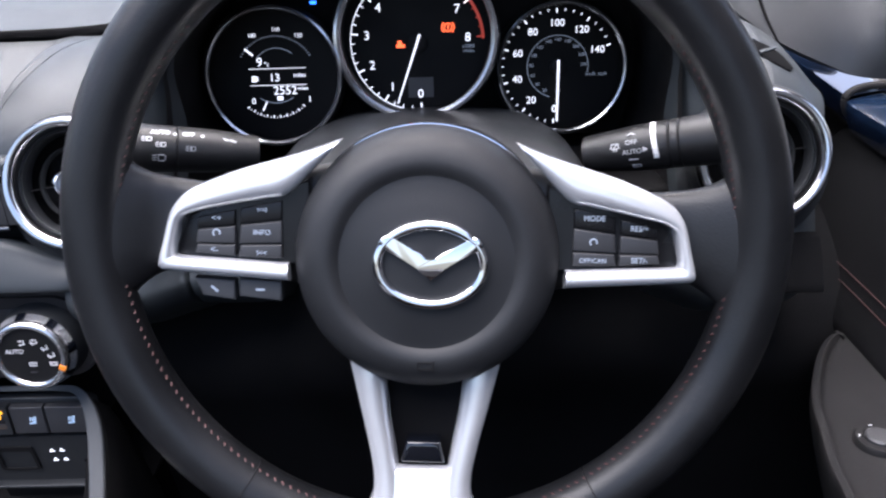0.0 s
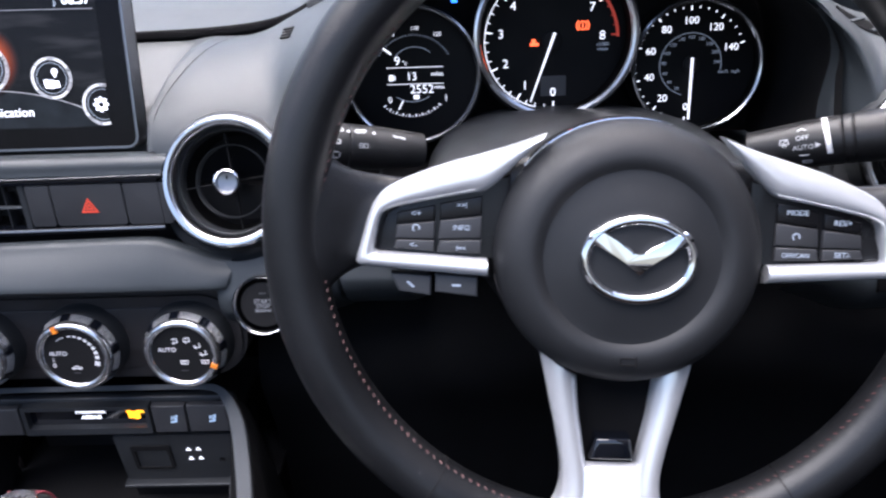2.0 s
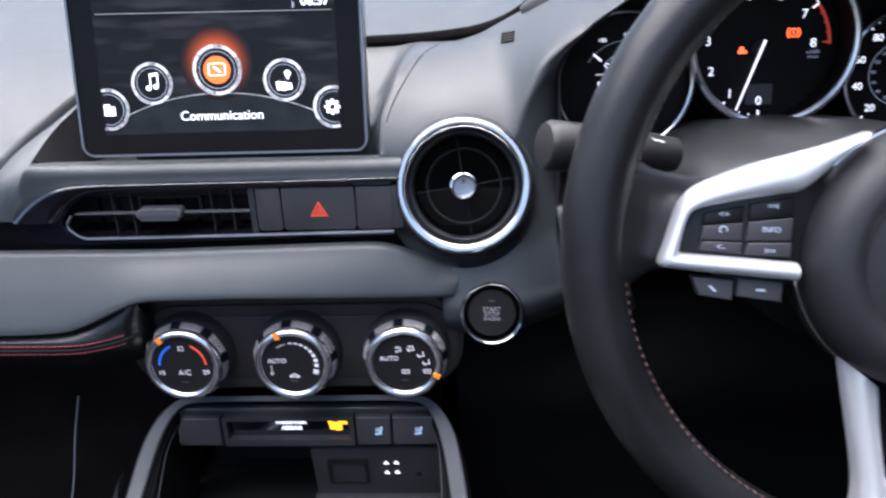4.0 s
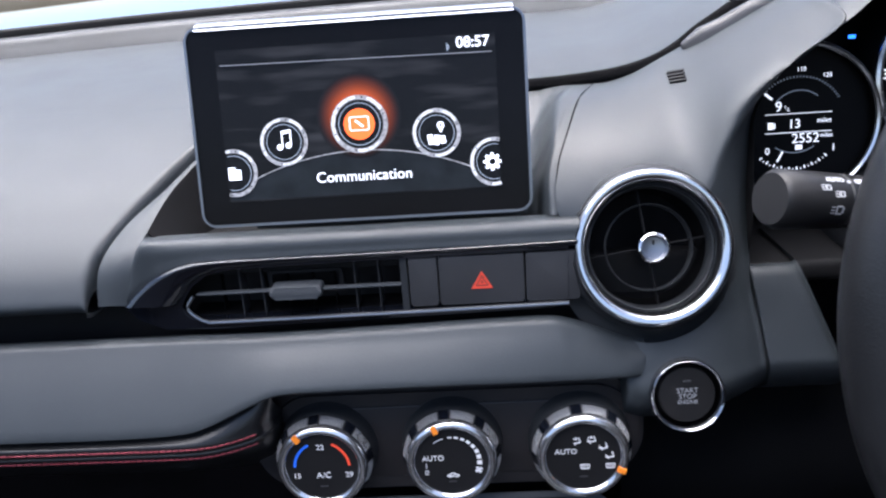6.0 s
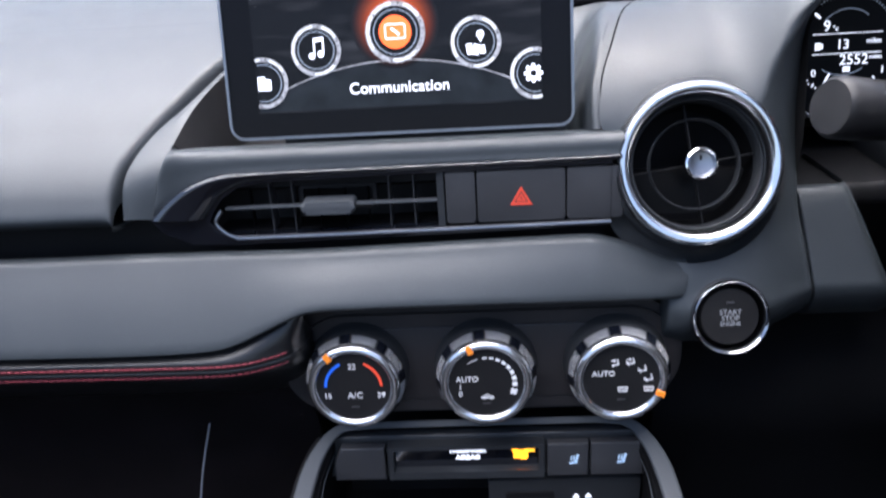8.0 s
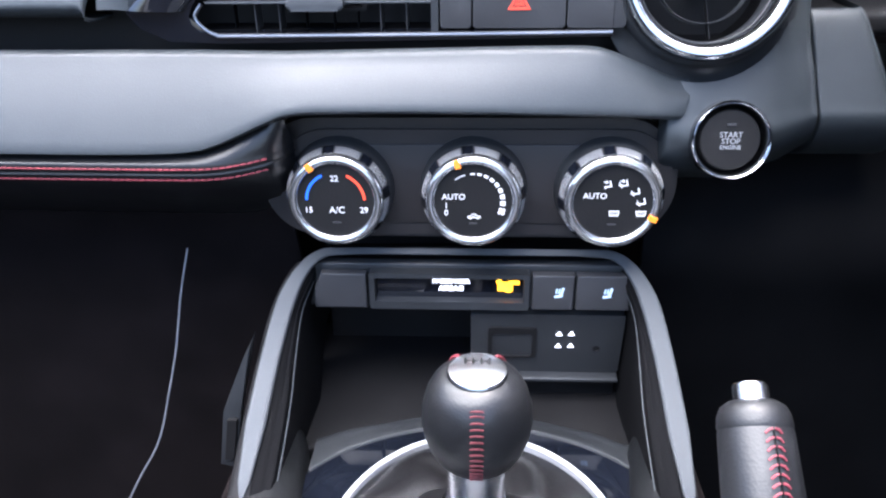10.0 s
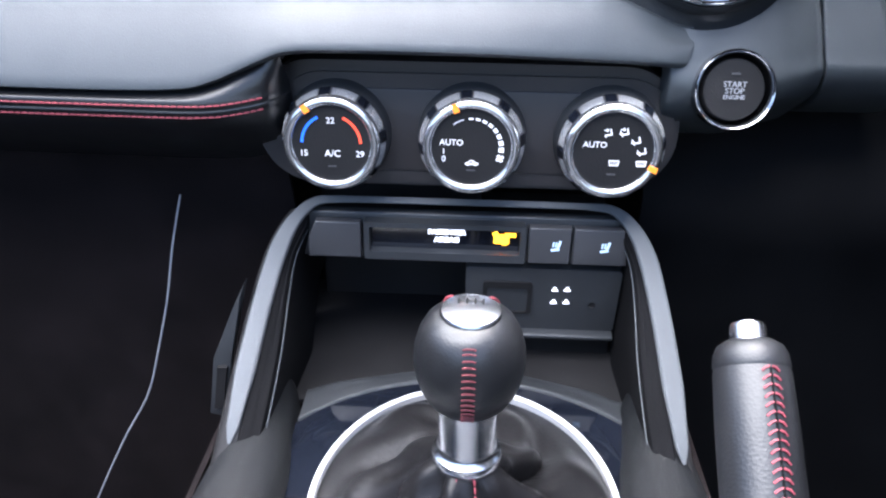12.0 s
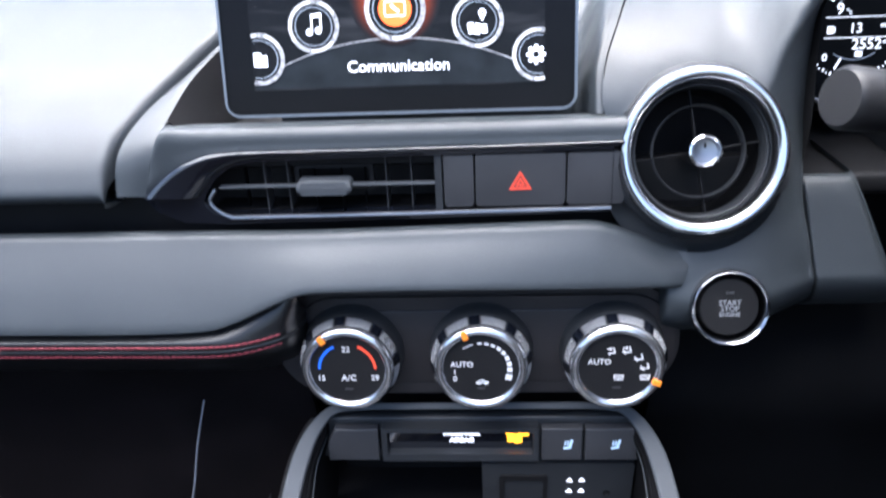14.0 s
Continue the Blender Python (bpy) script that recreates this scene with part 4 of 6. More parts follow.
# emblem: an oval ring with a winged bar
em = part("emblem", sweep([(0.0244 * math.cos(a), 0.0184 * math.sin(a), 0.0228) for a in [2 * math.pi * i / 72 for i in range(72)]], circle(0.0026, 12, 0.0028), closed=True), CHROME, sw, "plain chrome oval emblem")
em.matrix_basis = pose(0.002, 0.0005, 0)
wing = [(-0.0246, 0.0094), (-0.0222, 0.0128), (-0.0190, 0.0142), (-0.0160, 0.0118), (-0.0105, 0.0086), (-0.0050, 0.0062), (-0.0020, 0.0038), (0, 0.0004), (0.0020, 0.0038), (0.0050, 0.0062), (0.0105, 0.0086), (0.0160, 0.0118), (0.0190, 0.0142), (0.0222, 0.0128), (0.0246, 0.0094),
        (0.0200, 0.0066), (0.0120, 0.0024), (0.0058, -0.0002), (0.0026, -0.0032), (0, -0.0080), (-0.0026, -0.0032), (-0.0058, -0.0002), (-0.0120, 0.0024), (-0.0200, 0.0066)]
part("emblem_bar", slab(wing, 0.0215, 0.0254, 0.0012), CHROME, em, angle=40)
part("horn_mark", bars([(0.0, -0.0468, 0.0065, 0.0008), (0.0002, -0.0500, 0.0065, 0.0008), (-0.0030, -0.0484, 0.0008, 0.0038), (0.0042, -0.0484, 0.0008, 0.0055)], 0.0217, 0.0222), DARK, sw)


for s in (-1, 1):
    # leather-wrapped arm, swelling out of the rim and thinning inwards
    ax = (0.1605, 0.157, 0.152, 0.146, 0.1405, 0.135, 0.128, 0.116, 0.098, 0.078, 0.060, 0.042)
    at = (0.0575, 0.0560, 0.0515, 0.0460, 0.0415, 0.0380, 0.0355, 0.0335, 0.0325, 0.0365, 0.0415, 0.0450)
    ab = (-0.0490, -0.0450, -0.0370, -0.0275, -0.0200, -0.0150, -0.0115, -0.0100, -0.0112, -0.0140, -0.0175, -0.0200)
    ah = (0.0105, 0.0118, 0.0120, 0.0114, 0.0104, 0.0094, 0.0085, 0.0080, 0.0080, 0.0080, 0.0080, 0.0080)
    az = (0.0045, 0.0045, 0.0035, 0.0020, 0.0004, -0.0014, -0.0040, -0.0075, -0.0085, -0.0085, -0.0085, -0.0085)
    sec = catmull(list(zip(ax, at, ab, ah, az)), 36)
    bm = bmesh.new()
    rings = []
    for x, t, b, h, zc in sec:
        rings.append([bm.verts.new((s * x, (t + b) / 2 + (t - b) / 2 * math.copysign(abs(math.cos(a)) ** 0.75, math.cos(a)), zc + h * math.copysign(abs(math.sin(a)) ** 0.75, math.sin(a)))) for a in [2 * math.pi * k / 36 for k in range(36)]])
    for p, q in zip(rings, rings[1:]):
        for k in range(36):
            bm.faces.new((p[k], p[(k + 1) % 36], q[(k + 1) % 36], q[k]))
    bm.faces.new(rings[0])
    bm.faces.new(rings[-1])
    part("arm", bm, LEATHER, sw, "leather-wrapped spoke arm", angle=70)
    o = catmull([(0.0400, 0.0560), (0.0560, 0.0500), (0.0724, 0.0450), (0.0884, 0.0402), (0.1039, 0.0342), (0.1140, 0.0290), (0.1195, 0.0232), (0.1225, 0.0165), (0.1258, 0.0043), (0.1282, -0.0042), (0.1276, -0.0078), (0.1225, -0.0090), (0.100, -0.0106), (0.0655, -0.0128)], 56)
    i = catmull([(0.0440, 0.0515), (0.0534, 0.0415), (0.0660, 0.0292), (0.0760, 0.0268), (0.0880, 0.0244), (0.1010, 0.0218), (0.1116, 0.0192), (0.1160, 0.0160), (0.1180, 0.0090), (0.1194, 0.0008), (0.1188, -0.0010), (0.1150, -0.0016), (0.095, -0.0024), (0.0660, -0.0040)], 56)
    bm = bmesh.new()
    n = len(o)
    v = [[bm.verts.new((s * (a[0] + (p[0] - a[0]) * f), a[1] + (p[1] - a[1]) * f, z)) for a, p in zip(o, i)] for f, z in ((0, 0.0015), (0, 0.0052), (0.05, 0.0078), (0.17, 0.0100), (0.38, 0.0116), (0.62, 0.0118), (0.84, 0.0106), (0.96, 0.0086), (1, 0.0066), (1, 0.0015))]
    for a, b in zip(v, v[1:]):
        for k in range(n - 1):
            bm.faces.new((a[k], a[k + 1], b[k + 1], b[k]))
    for k in (0, n - 1):
        bm.faces.new([r[k] for r in v])
    part("spoke_trim", bm, SILVER, sw, "satin silver spoke trim", angle=60)
    part("switch_panel", slab([(s * x, y) for x, y in ((0.056, 0.0365), (0.064, 0.0320), (0.078, 0.0275), (0.094, 0.0240), (0.108, 0.0205), (0.114, 0.0175), (0.119, 0.003), (0.120, -0.0015), (0.095, -0.0035), (0.056, -0.0052))], -0.002, 0.0042, 0.001), GLOSSBLACK, sw, "black switch panel")
    for x0, x1, t0, t1, b0, b1 in ((0.0690, 0.0885, 0.0258, 0.0218, -0.0016, -0.0012), (0.0912, 0.1090, 0.0210, 0.0172, -0.0010, 0.0004)):
        for f0, f1, mat, z in ((0.0, 0.33, GLOSSBLACK, 0.0058), (0.35, 0.74, RUBBER, 0.0064), (0.76, 1.0, RUBBER, 0.0074)):
            q = [(x0, t0 + (b0 - t0) * f0), (x1, t1 + (b1 - t1) * f0), (x1 + 0.0014 * f1, t1 + (b1 - t1) * f1), (x0, t0 + (b0 - t0) * f1)]
            part("switch", slab([(s * x, y) for x, y in (q if s < 0 else q[::-1])], 0.003, z, 0.0008), mat, sw)
    marks = {-1: (("INFO", -0.0785, 0.0105, 0.0036, 0.0066), ("I<<", -0.0785, 0.0008, 0.0034, 0.0076), (">>I", -0.0785, 0.0212, 0.0034, 0.0060), ("<+", -0.100, 0.0168, 0.0042, 0.0060), ("<-", -0.101, 0.0020, 0.0042, 0.0076)),
             1: (("MODE", 0.0785, 0.0212, 0.0036, 0.0060), ("RES/+", 0.100, 0.0168, 0.0036, 0.0060), ("OFF/CAN", 0.0785, 0.0012, 0.0031, 0.0076), ("SET/-", 0.1005, 0.0018, 0.0036, 0.0076))}
    for body, x, y, size, z in marks[s]:
        words("lettering", body, size, x, y, z, DIM, sw)
    part("switch_mark", arc_band(0.0013, 0.0019, -30, 240, 0.0065, 0.0067, 20, m=pose(s * (0.0785 if s > 0 else 0.1000), 0.0100, 0)), DIM, sw)
    # lower V spoke
    out = catmull([(0.0385, -0.050), (0.0330, -0.074), (0.0275, -0.098), (0.0248, -0.115), (0.0262, -0.128), (0.0330, -0.1400)], 24)
    inn = catmull([(0.0190, -0.064), (0.0172, -0.082), (0.0145, -0.098), (0.0125, -0.110), (0.0105, -0.122), (0.0080, -0.1400)], 24)
    bm = bmesh.new()
    rows = []
    for k, ((ox, oy), (ix, iy)) in enumerate(zip(out, inn)):
        rise = 0.003 + 0.006 * k / 23
        rows.append([bm.verts.new((s * (ox + (ix - ox) * f), oy + (iy - oy) * f, z)) for f, z in ((0.0, -0.006), (0.0, rise - 0.004), (0.10, rise), (0.40, rise + 0.0022), (0.72, rise + 0.0015), (0.92, rise - 0.001), (1.0, rise - 0.005), (1.0, -0.006))])
    for a, b in zip(rows, rows[1:]):
        for k in range(7):
            bm.faces.new((a[k], a[k + 1], b[k + 1], b[k]))
    bm.faces.new(rows[0])
    bm.faces.new(rows[-1])
    part("lower_spoke", bm, SILVER, sw, "satin silver lower spoke", angle=50)
part("spoke_bridge", grid([[(x, -0.1085, 0.000), (x, -0.1100, 0.0055), (x, -0.118, 0.0078), (x, -0.130, 0.0102), (x, -0.1420, 0.0120)] for x in (-0.0145, 0, 0.0145)], 6, 14, 0.004, seen_from=(0, 0, 1)), SILVER, sw)
part("spoke_window", slab([(-0.019, -0.062), (0.019, -0.062), (0.014, -0.114), (-0.014, -0.114)], -0.012, -0.006), SHADE, sw)
part("spoke_clip", slab([(-0.0085, -0.0945), (0.0085, -0.0945), (0.0112, -0.1065), (-0.0112, -0.1065)], -0.006, 0.0040, 0.0025), PIANO, sw, "black clip between the lower spokes")
for x0, x1 in ((-0.112, -0.0925), (-0.0905, -0.070)):
    part("phone_key", slab([(x0, -0.0125), (x1, -0.0135), (x1, -0.0235), (x0 + (0.004 if x0 < -0.1 else 0), -0.0215)], -0.002, 0.0045, 0.0012), KEYGREY, sw)
    part("phone_mark", bars([((x0 + x1) / 2, -0.0178, 0.0042, 0.0011, -40 if x0 < -0.1 else 0)], 0.0046, 0.0049), DIM, sw)
# steering column
col = thing("steering_column", HERE, "black plastic steering column shroud", "steering column")
cc = [(-0.014, 0.375, 0.565), (-0.014, 0.41, 0.570), (-0.014, 0.45, 0.572), (-0.014, 0.50, 0.570), (-0.014, 0.56, 0.562)]
def superoval(w, up, down, n=40):
    return [(w * math.copysign(abs(math.cos(a)) ** 0.6, math.cos(a)), (up if math.sin(a) > 0 else down) * math.copysign(abs(math.sin(a)) ** 0.75, math.sin(a))) for a in [2 * math.pi * i / n for i in range(n)]]


part("upper_shroud", sweep(cc, superoval(0.098, 0.043, 0.006), scale=[0.9, 1.0, 1.02, 1.0, 0.95]), PLASTIC, col)
part("lower_shroud", sweep([(x, y + 0.004, z - 0.002) for x, y, z in cc], superoval(0.074, 0.004, 0.052), scale=[0.8, 0.95, 1.0, 1.0, 0.95]), DARK, col)


def stalk(base, tip, r, grooves):
    """A round control lever; returns it with a function that lays a mark on it, so far along and so high on its rounded face."""
    a, b = Vector(base), Vector(tip)
    st = thing("column_stalk", HERE, "black control stalk with white symbols behind the wheel", "stalk", "column stalks")

    def width(f):
        return float(np.interp(f, (0, 0.3, 0.5, 0.75, 0.96, 1.0), (0.75, 0.95, 1.0, 1.05, 1.08, 0.92)))

    steps = sorted([(f, width(f)) for f in (0, 0.3, 0.75, 0.96, 1.0)] + [(g + e, width(g) * k) for g in grooves for e, k in ((-0.008, 1), (0, 0.95), (0.008, 1))])
    part("lever", sweep([a.lerp(b, f) for f, k in steps], circle(r, 28), scale=[k for f, k in steps]), STALK, st)
    d = (b - a).normalized()
    n = Vector((0, -0.96, 0.28))
    n = (n - d * n.dot(d)).normalized()
    out = d if d.x > 0 else -d
    up = n.cross(out)

    def lay(f, high, ob):
        c = math.sqrt(1 - high * high)
        ob.matrix_basis = Matrix.Translation(a.lerp(b, f) + (n * c + up * high) * (r * width(f) - 0.0003)) @ Matrix((out, up * c - n * high, n * c + up * high)).transposed().to_4x4()

    return st, lay


def mark(bm, mat, parent):
    # one printed symbol of several strokes
    return tagged(part("mark", bm, mat, parent), kind="stuff")


left, lay = stalk((-0.112, 0.435, 0.612), (-0.187, 0.410, 0.626), 0.0128, (0.555,))
for f, high, body in ((0.664, 0.70, "AUTO"), (0.483, 0.69, "OFF")):
    lay(f, high, words("lettering", body, 0.0036, 0, 0, 0.0004, STALKPRINT, left, bold=0.0002))
for f in (0.57, 0.389):
    lay(f, 0.66, part("dot", slab(circle(0.0010, 10), 0, 0.0006), STALKPRINT, left))
lay(0.208, 0.58, mark(bars([(-0.0022, 0.0004, 0.0034, 0.0012, -20), (0.0020, -0.0004, 0.0034, 0.0012, -20), (0, 0, 0.002, 0.0007, -20)], 0, 0.0006), STALKPRINT, left))
for f, high in ((0.744, 0.42), (0.653, 0.22), (0.458, 0.10)):
    # a lamp between its rays
    lay(f, high, mark(bars([(-0.0006, 0, 0.0010, 0.0026), (0.0008, 0.0011, 0.0018, 0.0005), (0.0008, -0.0011, 0.0018, 0.0005), (0.0017, 0, 0.0006, 0.0018), (-0.0024, 0.0011, 0.0018, 0.0005, 20), (-0.0025, 0, 0.0018, 0.0005), (-0.0024, -0.0011, 0.0018, 0.0005, -20)], 0, 0.0006), GREYPRINT if high < 0.2 else STALKPRINT, left))
lay(0.664, -0.33, mark(bars([(0.0004, 0.0017, 0.0034, 0.0006), (0.0004, -0.0017, 0.0034, 0.0006), (0.0026, 0, 0.0008, 0.0026), (-0.0010, 0, 0.0007, 0.0034), (-0.0031, 0.0014, 0.0022, 0.0005), (-0.0031, 0, 0.0022, 0.0005), (-0.0031, -0.0014, 0.0022, 0.0005)], 0, 0.0006), GREYPRINT, left))

right, lay = stalk((0.082, 0.446, 0.602), (0.172, 0.408, 0.625), 0.0140, (0.50, 0.555))
for f, high, body in ((0.295, 0.33, "OFF"), (0.297, -0.07, "AUTO")):
    lay(f, high, words("lettering", body, 0.0040, 0, 0, 0.0004, STALKPRINT, right))
lay(0.200, 0.22, mark(bars([(0, 0.0018, 0.0044, 0.0006), (-0.0021, 0.0004, 0.0006, 0.0030, -14), (0.0021, 0.0004, 0.0006, 0.0030, 14), (0, -0.0010, 0.0036, 0.0006), (0.0004, 0.0006, 0.0034, 0.0005, 40), (-0.0008, -0.0020, 0.0005, 0.0012), (0.0008, -0.0020, 0.0005, 0.0012)], 0, 0.0006), STALKPRINT, right))
lay(0.295, 0.66, mark(bars([(-0.0011, 0, 0.0028, 0.0006, 28), (0.0011, 0, 0.0028, 0.0006, -28)], 0, 0.0006), STALKPRINT, right))
lay(0.300, -0.40, mark(bars([(0, 0, 0.0052, 0.0006)], 0, 0.0006), STALKPRINT, right))
lay(0.310, -0.70, mark(bars([(0, 0.0009, 0.0052, 0.0006), (0, -0.0009, 0.0052, 0.0006), (0.0023, 0, 0.0006, 0.0018), (-0.0023, 0, 0.0006, 0.0018)], 0, 0.0006), GREYPRINT, right))
lay(0.372, -0.02, mark(slab([(-0.0013, -0.0015), (0.0015, 0), (-0.0013, 0.0015)], 0, 0.0006), STALKPRINT, right))
for k in range(9):
    lay(0.412 + 0.0022 * k, math.sin(radians(72 - 11.5 * k)), part("band", bars([(0, 0, 0.0028, 0.0026)], 0, 0.0005), WHITE, right))

# ---- instruments ----
def gauge(x, y, z, r, label, deep, dx=0.0, dy=0.0, lip=0.0014):
    """A dial sunk behind a bright ring; returns the dial, which carries the marks."""
    g = thing("gauge", face_on(x, y, z, 8), label, "gauge", "instruments")
    part("bezel", lathe([(r * 1.022, -0.004), (r * 1.022, 0.0072), (r * 1.022 - lip * 0.3, 0.0086), (r * 1.022 - lip, 0.0092), (r * 1.022 - lip * 1.7, 0.0084), (r * 1.022 - lip * 2, 0.0068)], 96), BRIGHT, g, "thin bright gauge ring")
    part("tunnel", lathe([(r * 1.05, -deep - 0.006), (r * 1.05, 0.002), (r * 1.022, 0.0068)], 64), DARK, g)
    part("throat", lathe([(r * 1.022 - lip * 2, 0.0070), (r * 0.965, -deep * 0.6), (r * 0.95, -deep - 0.001)], 72), GAUGE, g)
    d = part("dial", lathe([(r * 1.03, -0.004), (r * 1.03, 0), (0, 0)], 56), GAUGE, g)
    d.matrix_basis = pose(dx, dy, -deep)
    return d


def scale(g, mat, r0, r1, start, step, count, w, per=1, m=None):
    rects = []
    for i in range(count * per + 1):
        a = start + step * i / per
        big = i % per == 0
        rr0 = r0 if big else r0 + (r1 - r0) * 0.45
        rm = (rr0 + r1) / 2
        rects.append((rm * math.cos(radians(a)), rm * math.sin(radians(a)), r1 - rr0, w if big else w * 0.6, a))
    bm = bars(rects, 0.0002, 0.0005)
    if m:
        bm.transform(m)
    part("ticks", bm, mat, g)


tach = gauge(-0.0215, 0.5545, 0.6555, 0.0560, "black rev counter with white numbers and red sector", 0.021, 0.0, -0.0048, 0.0028)
scale(tach, LIT, 0.0432, 0.0482, -88, -33.5, 7, 0.0011, 4)
scale(tach, HAZARD, 0.0432, 0.0482, -322.5, -33.5, 1, 0.0011, 4)
part("scale_line", arc_band(0.0480, 0.0486, 38, 272, 0.0003, 0.0005, 80), LIT, tach)
part("red_sector", arc_band(0.0468, 0.0488, 2, 36, 0.0003, 0.0005), HAZARD, tach)
for k in range(9):
    a = radians(-88 - 33.5 * k)
    words("number", str(k), 0.0088, 0.0368 * math.cos(a), 0.0368 * math.sin(a), 0.0004, LIT, tach)
part("needle", slab([(-0.0060, -0.0009), (-0.0060, 0.0009), (0.0455, 0.0004), (0.0455, -0.0004)], 0.004, 0.005, m=pose(0, 0, 0, 0, 0, -110)), LIT, tach, "white needle")
part("hub", lathe([(0.0072, 0), (0.0072, 0.0030), (0.0062, 0.0036), (0, 0.0036)], 32), DARK, tach)
part("brake_lamp", bars([(0.0225, 0.0100, 0.0009, 0.0032)], 0.0003, 0.0006), REDLAMP, tach, "lit red brake warning lamp")
for r0, r1, a0, a1 in ((0.0024, 0.0032, 0, 359), (0.0040, 0.0048, 130, 230), (0.0040, 0.0048, -50, 50)):
    part("brake_lamp", arc_band(r0, r1, a0, a1, 0.0003, 0.0006, 24, m=pose(0.0225, 0.0100, 0)), REDLAMP, tach)
part("belt_lamp", bars([(-0.0122, -0.0022, 0.0062, 0.0022), (-0.0128, -0.0004, 0.0028, 0.0036)], 0.0003, 0.0006), REDLAMP, tach, "lit red seat belt warning lamp")
words("number", "x1000", 0.0036, 0.0370, -0.0035, 0.0004, DIM, tach)
words("number", "r/min", 0.0036, 0.0370, -0.0068, 0.0004, DIM, tach)
part("gear_window", bars([(0.0015, -0.0320, 0.0185, 0.0145)], 0.0001, 0.0002), RUBBER, tach)
speed = gauge(0.0830, 0.5740, 0.6272, 0.0465, "black speedometer with white numbers in two scales", 0.004, -0.0018, 0.0002, 0.0018)
scale(speed, LIT, 0.0382, 0.0414, -94, -34.9, 7, 0.0010, 4)
for k in range(8):
    a = radians(-94 - 34.9 * k)
    words("number", str(20 * k), 0.0074, 0.0310 * math.cos(a), 0.0310 * math.sin(a), 0.0004, LIT, speed)
part("inner_scale", arc_band(0.0222, 0.0227, -105, -372, 0.0003, 0.0005, 60), DIM, speed)
for k in range(1, 13):
    a = radians(-97 - 21.6 * k)
    words("number", str(20 * k), 0.0034, 0.0194 * math.cos(a), 0.0194 * math.sin(a), 0.0004, DIM, speed)
words("number", "km/h  mph", 0.0036, 0.0285, -0.0058, 0.0004, DIM, speed)
part("needle", slab([(-0.0050, -0.0009), (-0.0050, 0.0009), (0.0395, 0.0006), (0.0395, -0.0006)], 0.004, 0.005, m=pose(0, 0, 0, 0, 0, -91)), LIT, speed, "white needle")
part("hub", lathe([(0.0060, 0), (0.0060, 0.0030), (0.0050, 0.0036), (0, 0.0036)], 32), DARK, speed)
info = gauge(-0.1218, 0.5500, 0.6320, 0.0471, "black information dial with white digital readings", 0.0, -0.0022, 0.0014, 0.0018)
part("line", bars([(0.004, 0.0035, 0.040, 0.0004), (0.004, -0.0080, 0.040, 0.0004)], 0.0003, 0.0005), LIT, info)
for body, x, y, z in (("9", -0.0082, 0.0078, 0.0088), ("°c", -0.0032, 0.0064, 0.0042), ("13", 0.0016, -0.0030, 0.0078), ("miles", 0.0195, -0.0014, 0.0042), ("2552", 0.0085, -0.0120, 0.0085), ("miles", 0.0210, -0.0106, 0.0036), ("100", -0.0120, 0.0262, 0.0038), ("110", 0.0050, 0.0298, 0.0038), ("120", 0.0205, 0.0255, 0.0038), ("0", -0.0145, -0.0190, 0.006), ("1", 0.0255, -0.0185, 0.006)):
    words("reading", body, z, x, y, 0.0004, LIT, info)
part("arc", arc_band(0.0172, 0.0177, 50, 140, 0.0003, 0.0005, 30, m=pose(0.004, 0.000, 0)), DIM, info)
part("arc", arc_band(0.0202, 0.0207, -125, -55, 0.0003, 0.0005, 30, m=pose(0.002, 0, 0)), DIM, info)
scale(info, DIM, 0.0278, 0.0290, 148, -4, 29, 0.0005, m=pose(0.0035, -0.0028, 0))
scale(info, LIT, 0.0292, 0.0312, -130, 9.0, 9, 0.0007, 2, m=pose(0.001, 0, 0))
part("pointer", bars([(-0.0150, 0.0150, 0.0072, 0.0013, -40)], 0.0003, 0.0006), LIT, info)
part("pointer", bars([(-0.0068, -0.0225, 0.0070, 0.0010, 62)], 0.0003, 0.0006), LIT, info)
part("fuel_mark", bars([(-0.0128, -0.0035, 0.0032, 0.0042), (-0.0104, -0.0035, 0.0008, 0.003), (0.0045, -0.0172, 0.004, 0.003)], 0.0003, 0.0006), LIT, info)
part("high_beam_mark", bars([(0.033, 0.0470, 0.004, 0.002)], 0.0005, 0.001), BLUELAMP, info, "small blue lamp").matrix_basis = pose(0.0, 0.0, 0.002)

# ---- screen picture ----
GLOW = bpy.data.materials.new("orange_screen_glow")
GLOW.use_nodes = True
nt = GLOW.node_tree
b = nt.nodes["Principled BSDF"]
b.inputs["Base Color"].default_value, b.inputs["Roughness"].default_value, b.inputs["Specular IOR Level"].default_value = (0.011, 0.0117, 0.0135, 1), 0.15, 0.09
co, mp, gr, rp = nt.nodes.new("ShaderNodeTexCoord"), nt.nodes.new("ShaderNodeMapping"), nt.nodes.new("ShaderNodeTexGradient"), nt.nodes.new("ShaderNodeMath")
gr.gradient_type, rp.operation = "SPHERICAL", "POWER"
rp.inputs[1].default_value = 2.0
mp.inputs["Scale"].default_value = (44.5, 44.5, 44.5)
nt.links.new(co.outputs["Object"], mp.inputs[0])
nt.links.new(mp.outputs[0], gr.inputs[0])
nt.links.new(gr.outputs["Fac"], rp.inputs[0])
dimmer = nt.nodes.new("ShaderNodeMath")
dimmer.operation = "MULTIPLY"
dimmer.inputs[1].default_value = 0.95
nt.links.new(rp.outputs[0], dimmer.inputs[0])
nt.links.new(dimmer.outputs[0], b.inputs["Emission Strength"])
b.inputs["Emission Color"].default_value = (1.0, 0.16, 0.03, 1)
